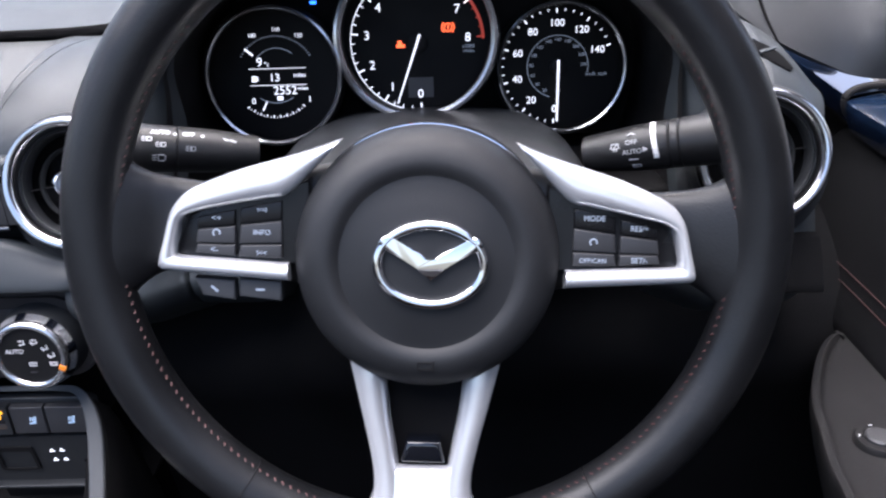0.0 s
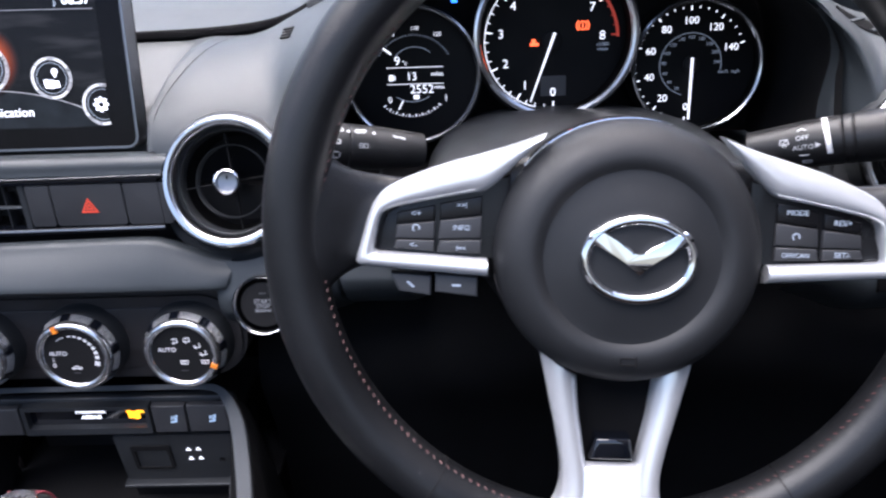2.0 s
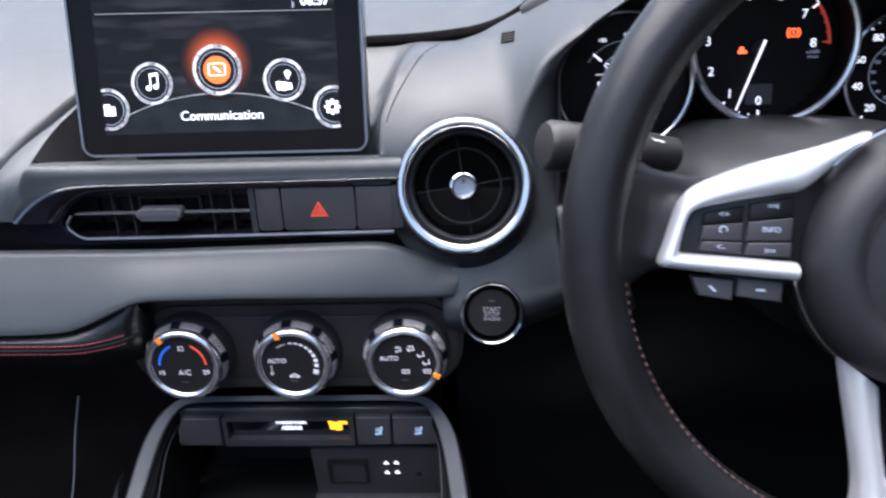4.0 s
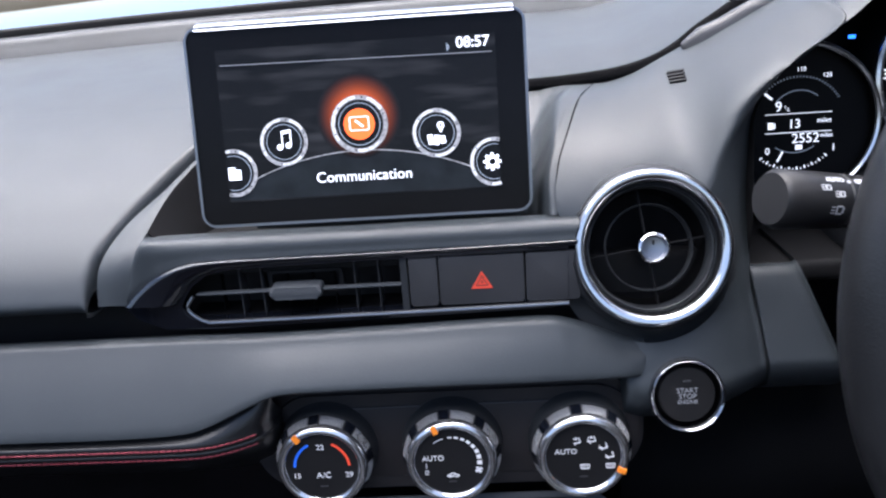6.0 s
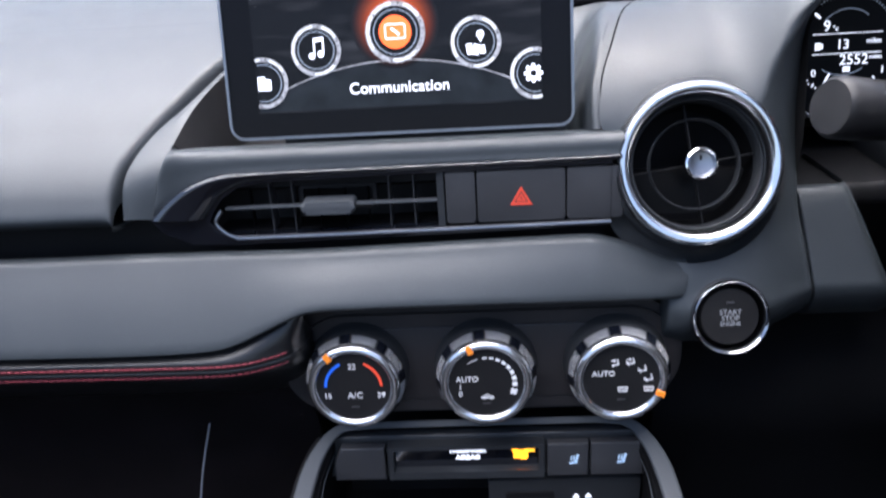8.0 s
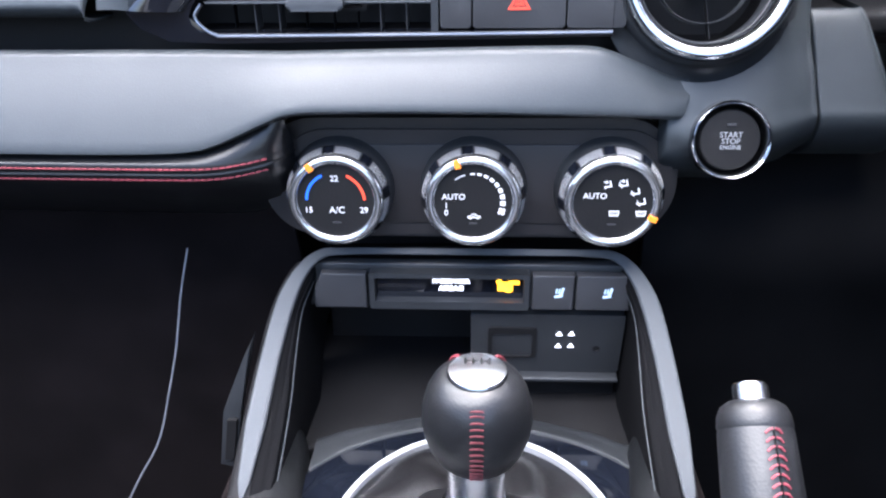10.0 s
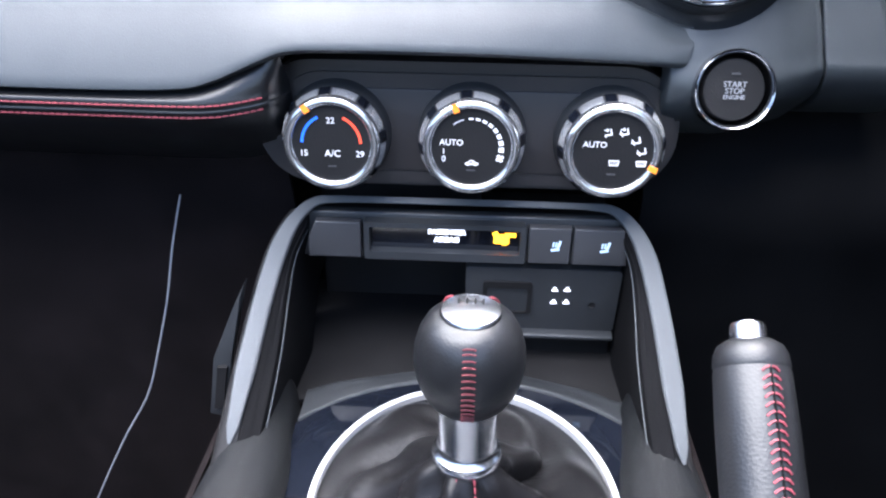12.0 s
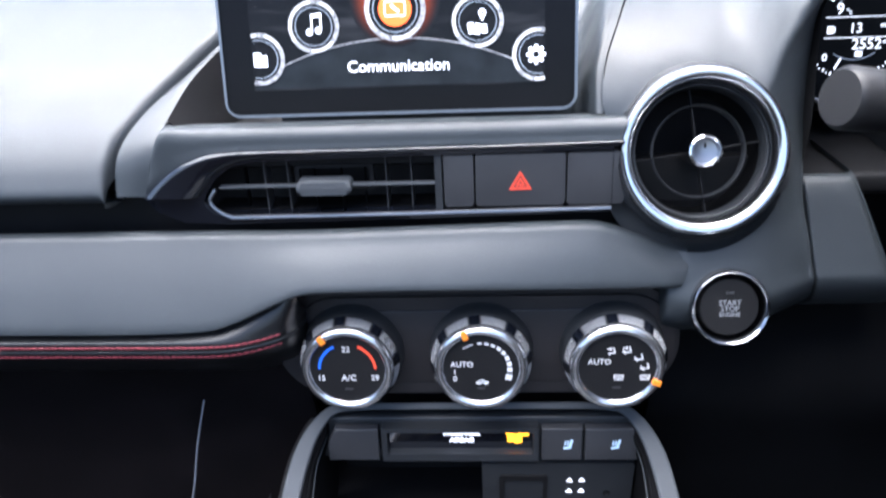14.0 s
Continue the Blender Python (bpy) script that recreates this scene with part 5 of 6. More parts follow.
PICTURE = material("screen_picture_dark", (0.008, 0.0085, 0.01), 0.15, spread=0, rough_var=0, emit=0.0, shine=0.09)
pn = PICTURE.node_tree
pb = pn.nodes["Principled BSDF"]
co, mp, nz, rr = pn.nodes.new("ShaderNodeTexCoord"), pn.nodes.new("ShaderNodeMapping"), pn.nodes.new("ShaderNodeTexNoise"), pn.nodes.new("ShaderNodeMapRange")
mp.inputs["Scale"].default_value, mp.inputs["Rotation"].default_value = (9, 55, 1), (0, 0, 0.35)
nz.inputs["Scale"].default_value, nz.inputs["Detail"].default_value = 1.6, 3
rr.inputs["From Min"].default_value, rr.inputs["From Max"].default_value, rr.inputs["To Max"].default_value = 0.5, 0.85, 0.03
pn.links.new(co.outputs["Object"], mp.inputs[0])
pn.links.new(mp.outputs[0], nz.inputs[0])
pn.links.new(nz.outputs["Fac"], rr.inputs[0])
pn.links.new(rr.outputs[0], pb.inputs["Emission Strength"])
pb.inputs["Emission Color"].default_value = (0.8, 0.85, 1.0, 1)
pic = part("picture", slab(shifted(rounded(0.147, 0.080, 0.0003, 1), 0, 0.053), 0.0009, 0.0011), PICTURE, tv, "lit menu picture")
glow = part("selection_glow", slab(circle(0.0225, 40), 0, 0.0001), GLOW, pic)
glow.matrix_basis = pose(0, 0.055, 0.00115)
SRING = material("screen_ring_grey", (0.30, 0.30, 0.31), 0.4, spread=0.6, wear=450, rough_var=0, emit=0.10)
SBRIGHT = material("screen_ring_bright", (0.62, 0.63, 0.64), 0.4, spread=0.4, wear=450, rough_var=0, emit=0.16)
SDARK = material("screen_icon_dark", (0.009, 0.0095, 0.011), 0.3, spread=0.3, wear=200, rough_var=0, shine=0.09)
SFIELD = material("screen_lower_field", (0.0150, 0.0180, 0.0210), 0.3, spread=0.35, wear=60, rough_var=0, shine=0.09)
SORANGE = material("screen_orange", (1.0, 0.13, 0.02), 0.4, spread=0, rough_var=0, emit=0.42)
E1, E2, E3 = 0.00135, 0.0016, 0.0018


def icon(x, y, r, a0, a1, ring=SRING, core=SDARK):
    m = pose(x, y, 0)
    part("icon_core", slab([(x, y)] + [(x + r * 0.85 * math.cos(radians(a0 + (a1 - a0) * i / 30)), y + r * 0.85 * math.sin(radians(a0 + (a1 - a0) * i / 30))) for i in range(31)] if a1 - a0 < 359 else shifted(circle(r * 0.85, 40), x, y), E1, E2), core, pic)
    part("icon_ring", arc_band(r * 0.84, r, a0, a1, E2, E3, 48, m=m), ring, pic)
    for b0, b1 in ((95, 215), (262, 322), (30, 70)):
        # brighter sweeps of the metal ring
        b0, b1 = max(b0, a0 % 360 if a0 > 0 else a0), min(b1, a1)
        if b1 - b0 > 8:
            part("ring_shine", arc_band(r * 0.87, r * 0.97, b0, b1, E3, E3 + 0.0001, 24, m=m), SBRIGHT, pic)
    part("icon_rim", arc_band(r * 0.71, r * 0.735, a0, a1, E2, E3, 48, m=m), DIM, pic)
    for b in range(20, 360, 60):
        if a0 <= b <= a1 or a0 <= b - 360 <= a1:
            part("rivet", slab(shifted(circle(r * 0.032, 8), x + r * 0.915 * math.cos(radians(b)), y + r * 0.915 * math.sin(radians(b))), E3, E3 + 0.0002), SDARK, pic)


part("lower_field", slab([(0.0725 * k / 12, -0.1085 + math.sqrt(0.145 ** 2 - (0.0725 * k / 12) ** 2)) for k in range(12, -13, -1)] + [(-0.0725, 0.0137), (0.0725, 0.0137)], 0.0011, 0.0012), SFIELD, pic)

part("menu_arc", arc_band(0.145, 0.1456, 64, 116, E1, E1 + 0.0001, 40, m=pose(0, 0.037 - 0.1455, 0)), SRING, pic)
part("menu_arc", bars([(0, 0.0842, 0.143, 0.0005, -0.6)], E1, E2), GREYPRINT, pic)
icon(-0.041, 0.0435, 0.0128, 0, 360)
icon(0.0405, 0.0435, 0.0128, 0, 360)
icon(0.0700, 0.0268, 0.0128, 74, 286)
icon(-0.0695, 0.0285, 0.0128, -107, 107)
icon(0, 0.0505, 0.0152, 0, 360)
part("icon_core", slab(shifted(circle(0.0082, 32), 0, 0.0505), E3, E3 + 0.0002), SORANGE, pic)
part("call_mark", frame_of(shifted(rounded(0.0105, 0.0075, 0.001, 2), 0, 0.0508), shifted(rounded(0.0095, 0.0065, 0.0008, 2), 0, 0.0508), E3 + 0.0002, E3 + 0.0004), LIT, pic)
part("call_mark", bars([(0, 0.0508, 0.0052, 0.0011, -40)], E3 + 0.0002, E3 + 0.0004), LIT, pic)
bm = bars([(-0.0418, 0.0448, 0.0007, 0.0078), (-0.0372, 0.0456, 0.0007, 0.0078), (-0.0395, 0.0488, 0.0052, 0.0018, 8)], E3, E3 + 0.0002)
slab(shifted(circle(0.0016, 14), -0.0432, 0.0408), E3, E3 + 0.0002, bm=bm)
slab(shifted(circle(0.0016, 14), -0.0386, 0.0416), E3, E3 + 0.0002, bm=bm)
part("music_mark", bm, LIT, pic)
bm = arc_band(0.0008, 0.0019, 0, 360, E3, E3 + 0.0002, 16, m=pose(0.0428, 0.0474, 0))
bars([(0.0372, 0.0402, 0.0029, 0.0052, 8), (0.0404, 0.0398, 0.0029, 0.0052, -8), (0.0436, 0.0398, 0.0029, 0.0040, 8)], E3, E3 + 0.0002, bm)
slab([(0.0414, 0.0462), (0.0428, 0.0434), (0.0442, 0.0462)], E3, E3 + 0.0002, bm=bm)
part("map_mark", bm, LIT, pic)
bm = arc_band(0.0017, 0.0036, 0, 360, E3, E3 + 0.0002, 24, m=pose(0.0690, 0.0268, 0))
bars([(0.0690 + 0.0038 * math.cos(radians(a)), 0.0268 + 0.0038 * math.sin(radians(a)), 0.0018, 0.0016, a) for a in range(0, 360, 45)], E3, E3 + 0.0002, bm)
part("cog_mark", bm, LIT, pic)
part("folder_mark", bars([(-0.0690, 0.0275, 0.0068, 0.0055), (-0.0705, 0.0308, 0.0038, 0.0016)], E3, E3 + 0.0002), LIT, pic)
words("lettering", "Communication", 0.0080, 0.0005, 0.0232, E1, LIT, pic)
words("lettering", "08:57", 0.0078, 0.0618, 0.0888, 0.0011, LIT, tv, bold=0.0001)
part("wireless_mark", bars([(0.0485, 0.0870, 0.0005, 0.004), (0.0490, 0.0878, 0.0018, 0.0005, -45), (0.0490, 0.0862, 0.0018, 0.0005, 45)], 0.0011, 0.0013), DIM, tv)

# ---- centre console ----
con = thing("centre_console", HERE, "black centre console with grey arch trims around an open tray", "centre console")
CC = -0.3435
HW = [(0.1140, 0.350), (0.1112, 0.368), (0.1078, 0.388), (0.1040, 0.407), (0.0992, 0.424), (0.0925, 0.4355)]
arch = [(-w, z + 0.0005, z) for w, z in HW] + [(-0.083, 0.4440, 0.4425), (-0.070, 0.4447, 0.4446), (-0.035, 0.4447, 0.4450)]
arch = arch + [(0, 0.4447, 0.4450)] + [(-x, y, z) for x, y, z in arch[::-1]]
n = 90
part("arch_trim", sweep(catmull([(CC + x, y, z) for x, y, z in arch], n), rounded(0.0108, 0.0042, 0.0018), up=(0, -0.7, 0.7), scale=[float(np.interp(min(i, n - 1 - i), (0, 2, 7, 20, 30, 36), (0.12, 0.6, 1.0, 0.95, 0.5, 0.36))) for i in range(n)]), GREYTRIM, con, "satin grey arch trim")
for s in (-1, 1):
    # outer flank and inner wall of each leg
    part("leg", grid([[(CC + s * (w - 0.003), z + 0.003, z - 0.003), (CC + s * (w + 0.004), z + 0.002, z - 0.003), (CC + s * (w + 0.0065), z + 0.006, z - 0.008), (CC + s * (w + 0.009), z + 0.02, z - 0.03), (CC + s * (w + 0.013), z + 0.05, z - 0.12)] for w, z in [(0.088, 0.440)] + HW[::-1] + [(0.116, 0.335), (0.119, 0.30)]], 24, 14), DARK, con)
    part("inner_wall", grid([[(CC + s * (w - 0.004), z + 0.001, z - 0.001), (CC + s * (w - 0.004 - 0.006 * k), z + 0.002, z - 0.004), (CC + s * (w - 0.004 - 0.0105 * k), z + 0.008, z - 0.011), (CC + s * (w - 0.004 - 0.013 * k), z + 0.06, z - 0.05)] for (w, z), k in zip([(0.091, 0.441)] + HW[::-1], (0.1, 0.15, 0.3, 0.6, 0.9, 1, 1))], 24, 12), SHADE, con)
    part("tray_seam", sweep(catmull([(CC + s * (w - 0.004 - 0.0105 * k), z + 0.0055, z - 0.0085) for (w, z), k in zip(HW, (1, 1, 0.9, 0.6, 0.3, 0.15))], 16), circle(0.0004, 6)), GREYTRIM, con)
    # padded flank beside the gear lever
    part("side_pad", grid([[(CC + s * x, y, z) for x, z in q] for y, q in ((0.412, ((0.093, 0.333), (0.0955, 0.345), (0.0985, 0.355), (0.1005, 0.357), (0.103, 0.350))), (0.400, ((0.0895, 0.332), (0.092, 0.345), (0.097, 0.3575), (0.103, 0.360), (0.109, 0.355))), (0.375, ((0.087, 0.332), (0.091, 0.344), (0.100, 0.3535), (0.110, 0.3545), (0.119, 0.345))), (0.35, ((0.084, 0.332), (0.089, 0.343), (0.102, 0.3495), (0.116, 0.348), (0.127, 0.333))), (0.30, ((0.083, 0.330), (0.088, 0.341), (0.104, 0.3465), (0.120, 0.343), (0.132, 0.328))), (0.20, ((0.083, 0.322), (0.088, 0.335), (0.104, 0.340), (0.121, 0.336), (0.133, 0.320))), (0.10, ((0.083, 0.312), (0.088, 0.325), (0.104, 0.330), (0.121, 0.326), (0.133, 0.310))))], 40, 24), SIDEPAD, con, "grained side pad beside the gear lever")
    part("flank", grid([[(CC + s * 0.13, y, 0.33), (CC + s * 0.138, y, 0.25), (CC + s * 0.145, y, 0.12), (CC + s * 0.15, y, 0.0)] for y in (0.42, 0.3, 0.1, -0.3)], 8, 8), CARPET, con)
LIP = [(-0.1045, 0.430, 0.347), (-0.0985, 0.412, 0.340), (-0.0905, 0.4055, 0.3365), (-0.070, 0.4165, 0.3362), (-0.030, 0.4285, 0.3364), (0.004, 0.4325, 0.3365), (0.040, 0.4285, 0.3364), (0.077, 0.4165, 0.3362), (0.0935, 0.4065, 0.3365), (0.1015, 0.412, 0.340), (0.108, 0.430, 0.347)]
part("tray_floor", grid([[(CC + x, 0.53, 0.342), (CC + x, 0.48, 0.340), (CC + x, 0.455, 0.3385), (CC + x, y, 0.3355)] for x, y in ((-0.103, 0.405), (-0.090, 0.405), (-0.070, 0.4165), (-0.03, 0.4285), (0.004, 0.4325), (0.04, 0.4285), (0.077, 0.4165), (0.0935, 0.406), (0.106, 0.406))], 24, 10), DARK, con, "dusty black tray")
part("tray_back", box(CC - 0.095, CC + 0.01, 0.515, 0.525, 0.34, 0.46), DARK, con)
part("tray_roof", box(CC - 0.09, CC + 0.09, 0.447, 0.53, 0.409, 0.414), DARK, con)
ANN = pose(-0.3376, 0.3346, 0.3300, 10)


def ring_plate(r0, pts, z0, z1, bevel):
    n = len(pts)
    return frame_of(pts, [(r0 * math.cos(math.atan2(y, x)), r0 * math.sin(math.atan2(y, x))) for x, y in pts], z0, z1, bevel)


plate = []
for i in range(72):
    a = 2 * math.pi * i / 72
    r = 0.1005
    x, y = r * math.cos(a) * 1.0, r * math.sin(a)
    x = max(-0.0935, min(0.0935, x * 1.15))
    y = y * 0.83 if y > 0 else y * 1.5
    plate.append((x, y))
part("gear_plate", ring_plate(0.0764, plate, -0.012, 0.0, 0.002), PIANO, con, "glossy black gear surround").matrix_basis = ANN
part("gear_ring", lathe([(0.0779, -0.002), (0.0779, 0.0015), (0.0770, 0.0026), (0.0757, 0.0026), (0.0748, 0.0015), (0.0746, -0.004)], 160), SILVER, con, "bright ring round the gear gaiter").matrix_basis = ANN
part("tunnel_cover", box(CC - 0.10, CC + 0.10, -0.5, 0.235, 0.27, 0.322, 0.006), PLASTIC, con)

# flat band between the gear surround and the tray
band_rows = []
for k in range(25):
    u = -0.0925 + 0.185 * k / 24
    p = ANN @ Vector((u, 0.0834 * math.sqrt(max(0.0, 1 - (u / 0.1156) ** 2)), 0))
    e = p.x - CC
    q = Vector((p.x, float(np.interp(e, [a[0] for a in LIP], [a[1] for a in LIP])) + 0.001, 0.3400))
    band_rows.append([tuple(p + Vector((0, -0.0012, -0.0030))), tuple(p + Vector((0, -0.0008, 0.0006))), tuple(p + Vector((0, 0.0014, 0.0012))), tuple(p.lerp(q, 0.6) + Vector((0, 0, 0.0004))), tuple(q), (q.x, q.y + 0.004, 0.3350)])
part("tray_lip", grid(band_rows, 50, 16, 0), PLASTIC, con, "flat grey edge of the tray")

# switch row
row = thing("switch_row", face_on(CC + 0.002, 0.438, 0.433, 0, 0), "row of black switches with lit airbag warning", "switch panel")
part("frame", slab([(-0.0865, 0.0045), (0.0865, 0.0045), (0.0905, 0.0015), (0.0925, -0.0235), (-0.0925, -0.0235), (-0.0905, 0.0015)], -0.012, -0.006, 0.001), PLASTIC, row)
part("blank", slab([(-0.0835, 0.0015), (-0.0585, 0.0015), (-0.0585, -0.0205), (-0.0885, -0.0205), (-0.0880, -0.008)], -0.004, 0.0012, 0.001), RUBBER, row)
part("slot_frame", frame_of(shifted(rounded(0.0895, 0.0228, 0.001), -0.012, -0.0095), shifted(rounded(0.0835, 0.0150, 0.001), -0.012, -0.0085), -0.006, 0.0012, 0.0006), PLASTIC, row)
part("slot_window", box(-0.054, 0.030, -0.0165, -0.0005, -0.007, -0.0045), PIANO, row)
for x0, x1 in ((0.0345, 0.0575), (0.0590, 0.0865)):
    k = part("seat_heater_key", slab([(x0, 0.0015), (x1, 0.0015), (x1 + (0.0025 if x1 > 0.08 else 0), -0.0205), (x0, -0.0205)], -0.004, 0.0012, 0.001), RUBBER, row)
    xm = (x0 + x1) / 2 + 0.0035
    part("seat_mark", bars([(xm + 0.0014, -0.0085, 0.0014, 0.0055, -15), (xm - 0.0004, -0.0112, 0.0046, 0.0014, 10), (xm - 0.0016, -0.0080, 0.0008, 0.0030, -8), (xm - 0.0001, -0.0080, 0.0008, 0.0030, -8)], 0.0013, 0.0016), SEATLAMP, k)
words("lettering", "PASSENGER", 0.0040, -0.0110, -0.0055, -0.0043, LIT, row, bold=0.0002)
words("lettering", "AIRBAG", 0.0040, -0.0110, -0.0102, -0.0043, LIT, row, bold=0.0002)
part("airbag_lamp", bars([(0.0195, -0.0085, 0.0085, 0.0058), (0.0245, -0.0060, 0.0060, 0.0024), (0.0172, -0.0075, 0.0030, 0.0070, 30), (0.0212, -0.0112, 0.0032, 0.002)], -0.0043, -0.0040), AMBER, row, "lit amber airbag-off symbol")
# storage flap on the passenger side of the console
part("side_flap", slab([(-0.457, 0.414), (-0.4655, 0.397), (-0.480, 0.364), (-0.487, 0.325), (-0.476, 0.322), (-0.470, 0.364)], -0.408, -0.402, 0.001, m=Matrix.Rotation(radians(90), 4, "X")), PLASTIC, con)
part("flap_recess", slab([(-0.4775, 0.360), (-0.4722, 0.360), (-0.4775, 0.331), (-0.4828, 0.331)], -0.403, -0.3995, m=Matrix.Rotation(radians(90), 4, "X")), DARK, con)
# sockets
soc = thing("socket_panel", face_on(CC + 0.0465, 0.4445, 0.3895, -10), "black panel with media slot and socket symbols in the tray", "socket panel")
part("plate", slab(shifted(rounded(0.0885, 0.0465, 0.002), 0, -0.006), -0.010, 0.0, 0.001), PLASTIC, soc)
part("lower_plate", box(-0.044, 0.044, -0.056, -0.030, -0.012, -0.004), DARK, soc)
part("ledge", box(-0.046, 0.044, -0.032, -0.029, -0.002, 0.006, 0.001), PLASTIC, soc)
part("slot_cover", frame_of(shifted(rounded(0.0285, 0.0240, 0.002), -0.020, -0.0045), shifted(rounded(0.0235, 0.018, 0.002), -0.020, -0.006), -0.002, 0.0012, 0.0006), DARK, soc)
part("slot_door", slab(shifted(rounded(0.0235, 0.018, 0.002), -0.020, -0.006), -0.004, -0.0012, 0.0006), DARK, soc)
for x, y in ((0.0072, 0.0028), (0.0143, 0.0030), (0.0072, -0.0068), (0.0145, -0.0066)):
    part("socket_mark", slab([(x + 0.78 * a, y + 0.78 * b) for a, b in ((-0.0023, -0.0016), (0.0023, -0.0016), (0.0023, -0.0004), (0.0009, 0.0002), (0.0009, 0.0020), (-0.0009, 0.0020), (-0.0009, 0.0002), (-0.0023, -0.0004))], 0.0003, 0.0006), LIT, soc)
part("pin_hole", lathe([(0.0022, 0.0006), (0.0018, 0.0002), (0, 0.0002)], 16, m=pose(0.0295, -0.0085, 0)), DARK, soc)

# ---- gear lever ----
gl = thing("gear_lever", pose(-0.337, 0.321, 0.335), "gear lever with leather ball knob and chrome collar", "gear lever")
bm = bmesh.new()
rings = []
for j in range(22):
    f = j / 21
    ring = []
    for i in range(96):
        a = 2 * math.pi * i / 96
        deep = math.sin(math.pi * f) ** 0.6
        fold = (abs(math.sin(3.0 * a + 1.1 * f * math.pi + 0.4)) ** 0.6 - 0.62) * 0.018 * deep + math.sin(7 * a - 5 * f + 1.0) * 0.0030 * deep + math.sin(17 * a + 9 * f) * 0.0008 * deep
        r = 0.0750 * (1 - f) ** 0.85 + 0.0135 * f + fold - 0.009 * math.sin(math.pi * f)
        h = -0.003 + 0.046 * f ** 1.5 + 0.012 * math.sin(math.pi * min(1, f * 1.6)) * (0.55 + 0.45 * math.sin(3 * a + 1 + 2 * f)) * (1 - f) + 0.0022 * math.sin(9 * a + 14 * f) * deep
        h += (1 - f) * (r * math.sin(a) * 0.1736 - 0.005)
        ring.append(bm.verts.new((r * math.cos(a) - 0.0006 * (1 - f), r * math.sin(a) + 0.0136 * (1 - f), h)))
    rings.append(ring)
for a, b in zip(rings, rings[1:]):
    for i in range(96):
        bm.faces.new((a[i], a[(i + 1) % 96], b[(i + 1) % 96], b[i]))
part("gaiter", bm, BOOT, gl, "creased soft leather gaiter", angle=180)
part("collar", lathe([(0.0138, 0.038), (0.0152, 0.041), (0.0158, 0.0445), (0.0154, 0.047), (0.0138, 0.0485), (0.0131, 0.0495), (0.0129, 0.0515), (0.0127, 0.064), (0.0125, 0.080)], 48), SATIN, gl, "bright metal collar")
part("knob", lathe([(0.0125, 0.0735), (0.0150, 0.0745), (0.0178, 0.0775), (0.0205, 0.0825), (0.0226, 0.0890), (0.0235, 0.0960), (0.0230, 0.1030), (0.0212, 0.1095), (0.0185, 0.1145), (0.0150, 0.1175), (0.0122, 0.1185)], 56), LEATHER, gl, "black leather ball knob")
part("cap", lathe([(0.0128, 0.1175), (0.0128, 0.1190), (0.0120, 0.1202), (0.0085, 0.1210), (0, 0.1214)], 40), SATIN, gl, "silver cap")
part("shift_pattern", bars([(x, 0.0045, 0.0008, 0.0045) for x in (-0.005, -0.0017, 0.0017, 0.005)] + [(0, 0.0045, 0.0105, 0.0007)], 0.1209, 0.1213), DARK, gl)
prof = [(0.0190, 0.1140), (0.0215, 0.1090), (0.0232, 0.1030), (0.0237, 0.0960), (0.0228, 0.0890), (0.0207, 0.0825), (0.0182, 0.0780)]
bm = bmesh.new()
for r, h in catmull(prof, 15):
    sweep([(-0.0026, -r + 0.0002, h - 0.0006), (-0.0009, -r - 0.0004, h + 0.0002), (0.0009, -r - 0.0004, h + 0.0002), (0.0026, -r + 0.0002, h - 0.0006)], circle(0.00045, 5), up=(0, -0.3, 1), bm=bm)
part("stitching", bm, KNOBTHREAD, gl, "red cross stitching")
for a in (55, 125):
    part("stitching", sweep([(r * math.cos(radians(a)), r * math.sin(radians(a)), h) for r, h in catmull([(0.0135, 0.1187), (0.0165, 0.1172), (0.0200, 0.1130), (0.0225, 0.1060)], 8)], circle(0.0008, 6)), THREAD, gl)
part("stitching", stitches(bmesh.new(), [(-0.004, -0.0150, 0.041), (-0.006, -0.030, 0.022), (-0.007, -0.05, 0.008)], 0.0035, 0.0026, 0.0005), THREAD, gl)
part("stitching", stitches(bmesh.new(), [(0.004, -0.0150, 0.041), (0.006, -0.030, 0.022), (0.007, -0.05, 0.008)], 0.0035, 0.0026, 0.0005), THREAD, gl)

# ---- handbrake ----
hbm = Matrix.Translation((-0.2385, 0.2880, 0.4660)) @ pose(0, 0, 0, -47, 0, 1)
hb = thing("handbrake", hbm, "raised handbrake lever with black leather grip and red stitching", "handbrake")
part("button", lathe([(0.0062, -0.006), (0.0062, 0.006), (0.0056, 0.0074), (0.0042, 0.0079), (0, 0.0080)], 32), SATIN, hb, "silver release button")
part("grip_top", lathe([(0.0066, 0.001), (0.0082, 0.001), (0.0112, -0.001), (0.0126, -0.004), (0.0131, -0.008), (0.0127, -0.0092)], 40), LEATHER, hb)
part("grip", lathe([(0.0126, -0.0085), (0.0131, -0.0105), (0.0138, -0.03), (0.0140, -0.06), (0.0137, -0.10), (0.0130, -0.14)], 40), LEATHER, hb, "black leather grip")
part("lever", lathe([(0.010, -0.135), (0.009, -0.26), (0, -0.26)], 16), DARK, hb)
bm = bmesh.new()
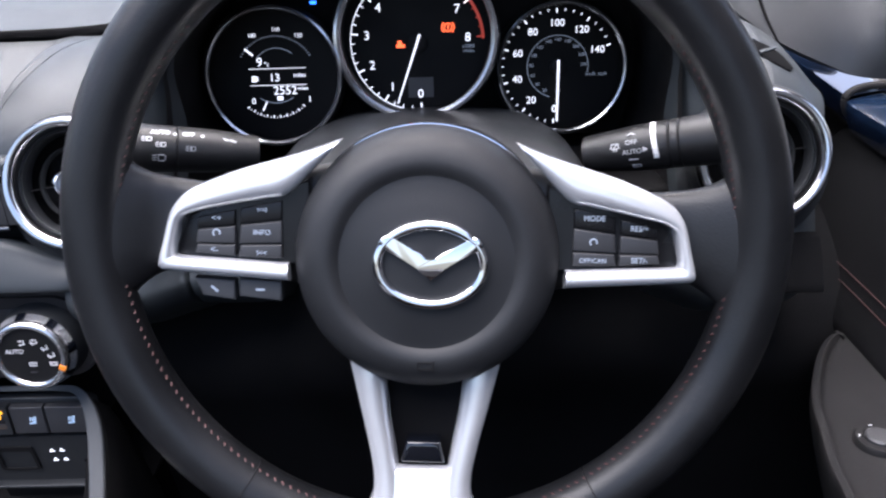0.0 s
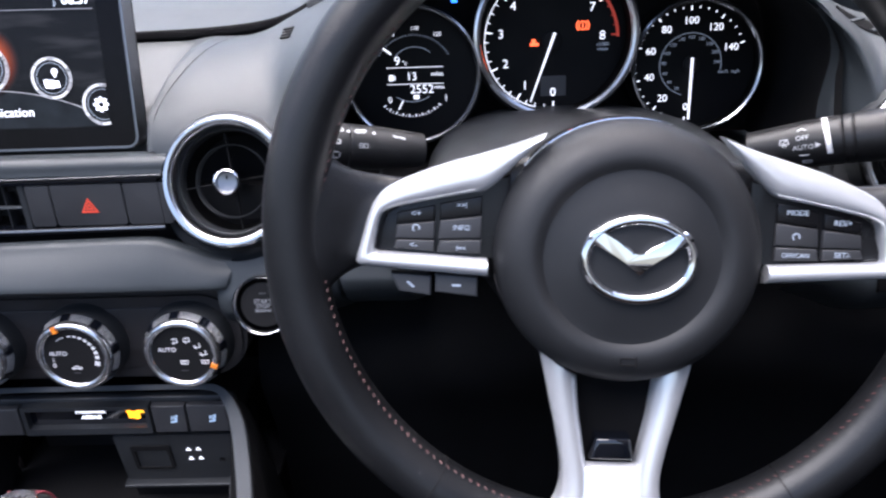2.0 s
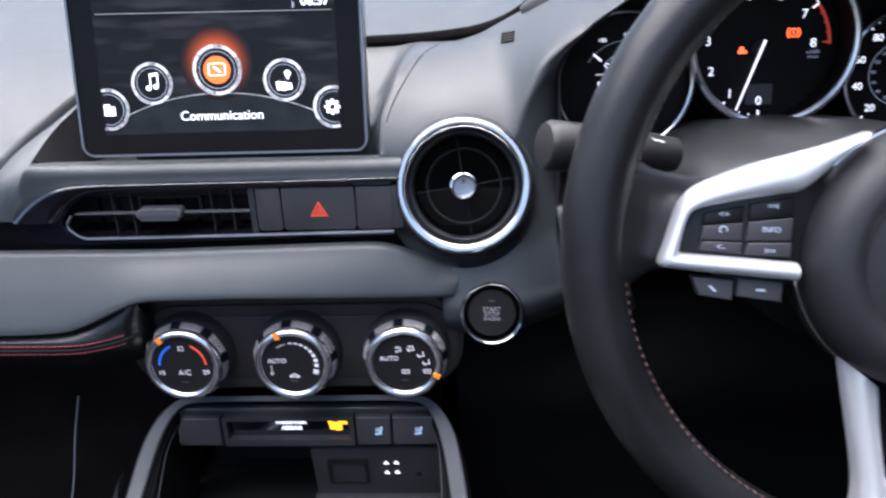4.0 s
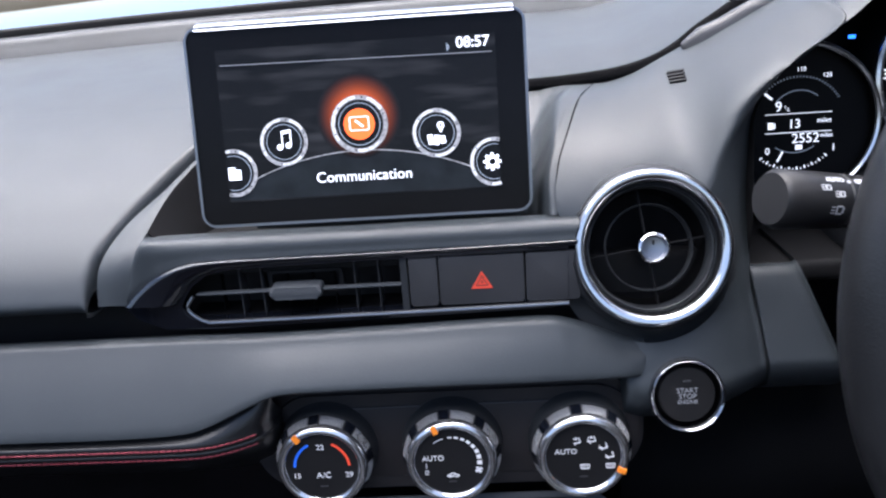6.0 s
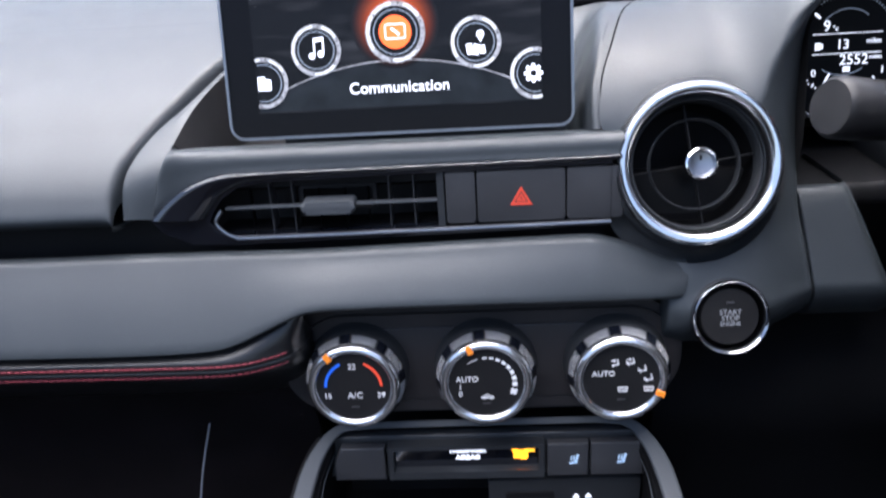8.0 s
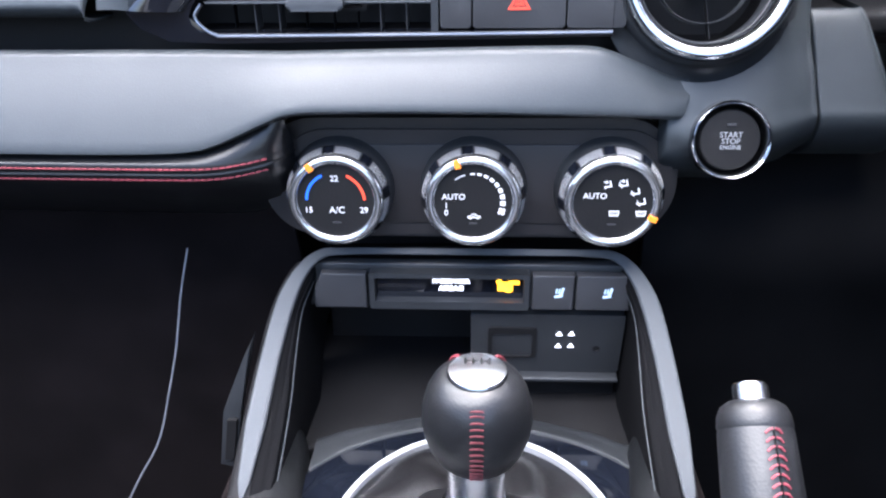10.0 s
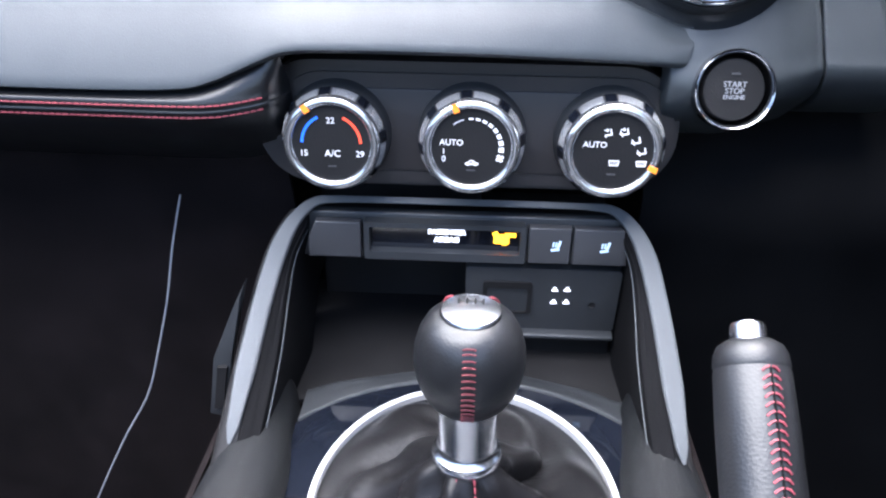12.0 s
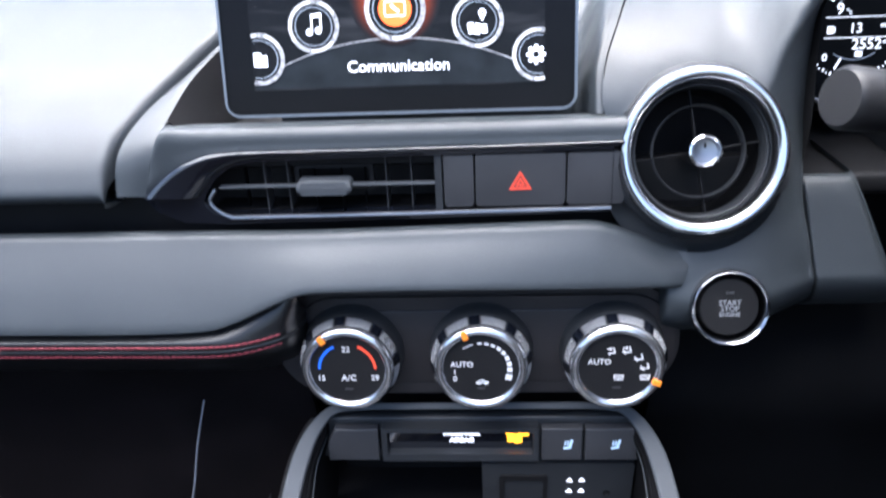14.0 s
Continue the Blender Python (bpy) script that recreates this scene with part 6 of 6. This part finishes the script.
for i in range(46):
    z = -0.0105 - 0.0030 * i
    for s in (-1, 1):
        a0, a1 = radians(-83 + s * 13), radians(-83 + s * 2)
        r = float(np.interp(-z, (0.0105, 0.03, 0.06, 0.10, 0.14), (0.0132, 0.0139, 0.0141, 0.0138, 0.0131)))
        sweep([(r * math.cos(a0), r * math.sin(a0), z - 0.0010), ((r + 0.0005) * math.cos((a0 + a1) / 2), (r + 0.0005) * math.sin((a0 + a1) / 2), z + 0.0001), ((r + 0.0003) * math.cos(a1), (r + 0.0003) * math.sin(a1), z + 0.0006)], circle(0.00048, 5), up=(0.3, -1, 0), bm=bm)
part("grip_seam", sweep([(r * math.cos(radians(-83)), r * math.sin(radians(-83)), -z) for r, z in ((0.0127, 0.0105), (0.0135, 0.03), (0.0137, 0.06), (0.0134, 0.10), (0.0127, 0.14))], circle(0.0006, 6), up=(0.3, -1, 0)), SHADE, hb)
part("stitching", bm, THREAD, hb, "red cross stitching")

# ---- passenger footwell edge and console hatch ----
lw = thing("footwell_trim", HERE, "thin pale edge of the dark footwell carpet", "trim", kind="structure")
part("edge_strip", sweep(catmull([(-0.511, 0.4665, 0.434), (-0.521, 0.4665, 0.400), (-0.530, 0.4665, 0.363), (-0.541, 0.4665, 0.327), (-0.556, 0.4665, 0.284), (-0.580, 0.4665, 0.243), (-0.613, 0.4665, 0.180), (-0.64, 0.4665, 0.12)], 30), circle(0.00063, 6), up=(0, -1, 0)), GREYPRINT, lw)

# ---- driver's door ----
door = thing("door_1", HERE, "black driver's door panel with glossy blue painted upper cap", "car door", kind="structure")
part("panel", box(0.352, 0.37, -0.98, 0.95, -0.04, 0.594, 0.006), DARK, door)


def cap(rows):
    return grid([[(0.352, y, z - 0.045), (0.318, y, z - 0.030), (0.3065, y, z - 0.011), (0.3046, y, z - 0.003), (0.3060, y, z - 0.0002), (0.316, y, z + 0.0022), (0.328, y, z + 0.0044), (0.334, y, z + 0.0042), (0.345, y, z - 0.001), (0.372, y, z - 0.010)] for y, z in rows], 30, 36)


part("cap", cap(((0.80, 0.607), (0.72, 0.6052), (0.65, 0.6015), (0.60, 0.5975), (0.592, 0.597))), DOORBLUE, door, "dark blue painted door cap")
part("cap", cap(((0.589, 0.5925), (0.53, 0.5905), (0.4, 0.592), (0.2, 0.597), (-0.9, 0.605))), DOORBLUE, door)
part("cap_seam", sweep(catmull([(0.318, 0.590, 0.572), (0.307, 0.590, 0.584), (0.3045, 0.590, 0.594), (0.308, 0.591, 0.5985), (0.316, 0.592, 0.6015), (0.328, 0.587, 0.6045), (0.345, 0.580, 0.6055)], 24), circle(0.0030, 10)), DARK, door)
# leather trim coloured darker than the other leather, standing in for shade
part("upper_trim", grid([[(0.338, y, 0.575), (0.314, y, 0.552), (0.298, y, 0.52), (0.2855, y, 0.484), (0.272, y, 0.459), (0.278, y, 0.44)] for y in (0.62, 0.5, 0.3, 0.0, -0.6)], 16, 18), SHADE, door, "black leather door trim with stitched seams")
for x, z in ((0.2828, 0.480), (0.2860, 0.488)):
    part("stitching", stitches(bmesh.new(), [(x + 0.0005, 0.575, z), (x, 0.48, z + 0.001), (x, 0.38, z)], 0.0036, 0.0028, 0.0003), DIMTHREAD, door)
ARM = [(0.4665, 0.2640), (0.456, 0.2535), (0.432, 0.238), (0.3956, 0.220), (0.363, 0.211), (0.3166, 0.2015), (0.2, 0.195), (-0.3, 0.195)]
part("armrest", grid([[(0.274, y, 0.4585), (0.5 * x + 0.137, y, 0.4578), (min(x + 0.0075, 0.2735), y, 0.457), (x + 0.004, y, 0.4600), (x + 0.001, y, 0.4600), (x - 0.0015, y, 0.456), (x + 0.004, y, 0.43), (x + 0.03, y, 0.35)] for y, x in ARM], 40, 30), DARK, door, "grey-black padded door armrest")
dial = part("mirror_dial", lathe([(0.0135, -0.004), (0.0135, 0.002), (0.0125, 0.0035), (0.0088, 0.0035), (0.0082, 0.002)], 40), DARK, door, "round mirror adjuster dial")
dial.matrix_basis = pose(0.2385, 0.353, 0.4578)
part("dial_centre", lathe([(0.0080, 0.0), (0.0078, 0.0045), (0.0066, 0.0056), (0, 0.006)], 32), RUBBER, dial)
part("dial_mark", bars([(-0.0105, 0.002, 0.002, 0.0006, 60), (0.0, 0.0108, 0.002, 0.0006, 0)], 0.0036, 0.0039), WHITE, dial)
part("pillar_trim", grid([[(0.200, 0.585, 0.668), (0.213, 0.650, 0.70), (0.25, 0.73, 0.76), (0.33, 0.78, 0.86)], [(0.243, 0.583, 0.640), (0.255, 0.640, 0.685), (0.30, 0.70, 0.75), (0.36, 0.72, 0.86)], [(0.293, 0.598, 0.617), (0.315, 0.632, 0.67), (0.35, 0.66, 0.74), (0.385, 0.66, 0.86)], [(0.324, 0.604, 0.6060), (0.34, 0.605, 0.655), (0.365, 0.60, 0.73), (0.395, 0.58, 0.86)], [(0.365, 0.60, 0.6045), (0.37, 0.58, 0.655), (0.385, 0.56, 0.73), (0.405, 0.50, 0.86)]], 24, 16), PLASTIC, door, "dark grey pillar trim")
part("pillar_seam", sweep(catmull([(0.243, 0.582, 0.639), (0.238, 0.594, 0.653), (0.236, 0.612, 0.668), (0.236, 0.636, 0.684), (0.241, 0.662, 0.706)], 20), circle(0.0011, 8)), SHADE, door)
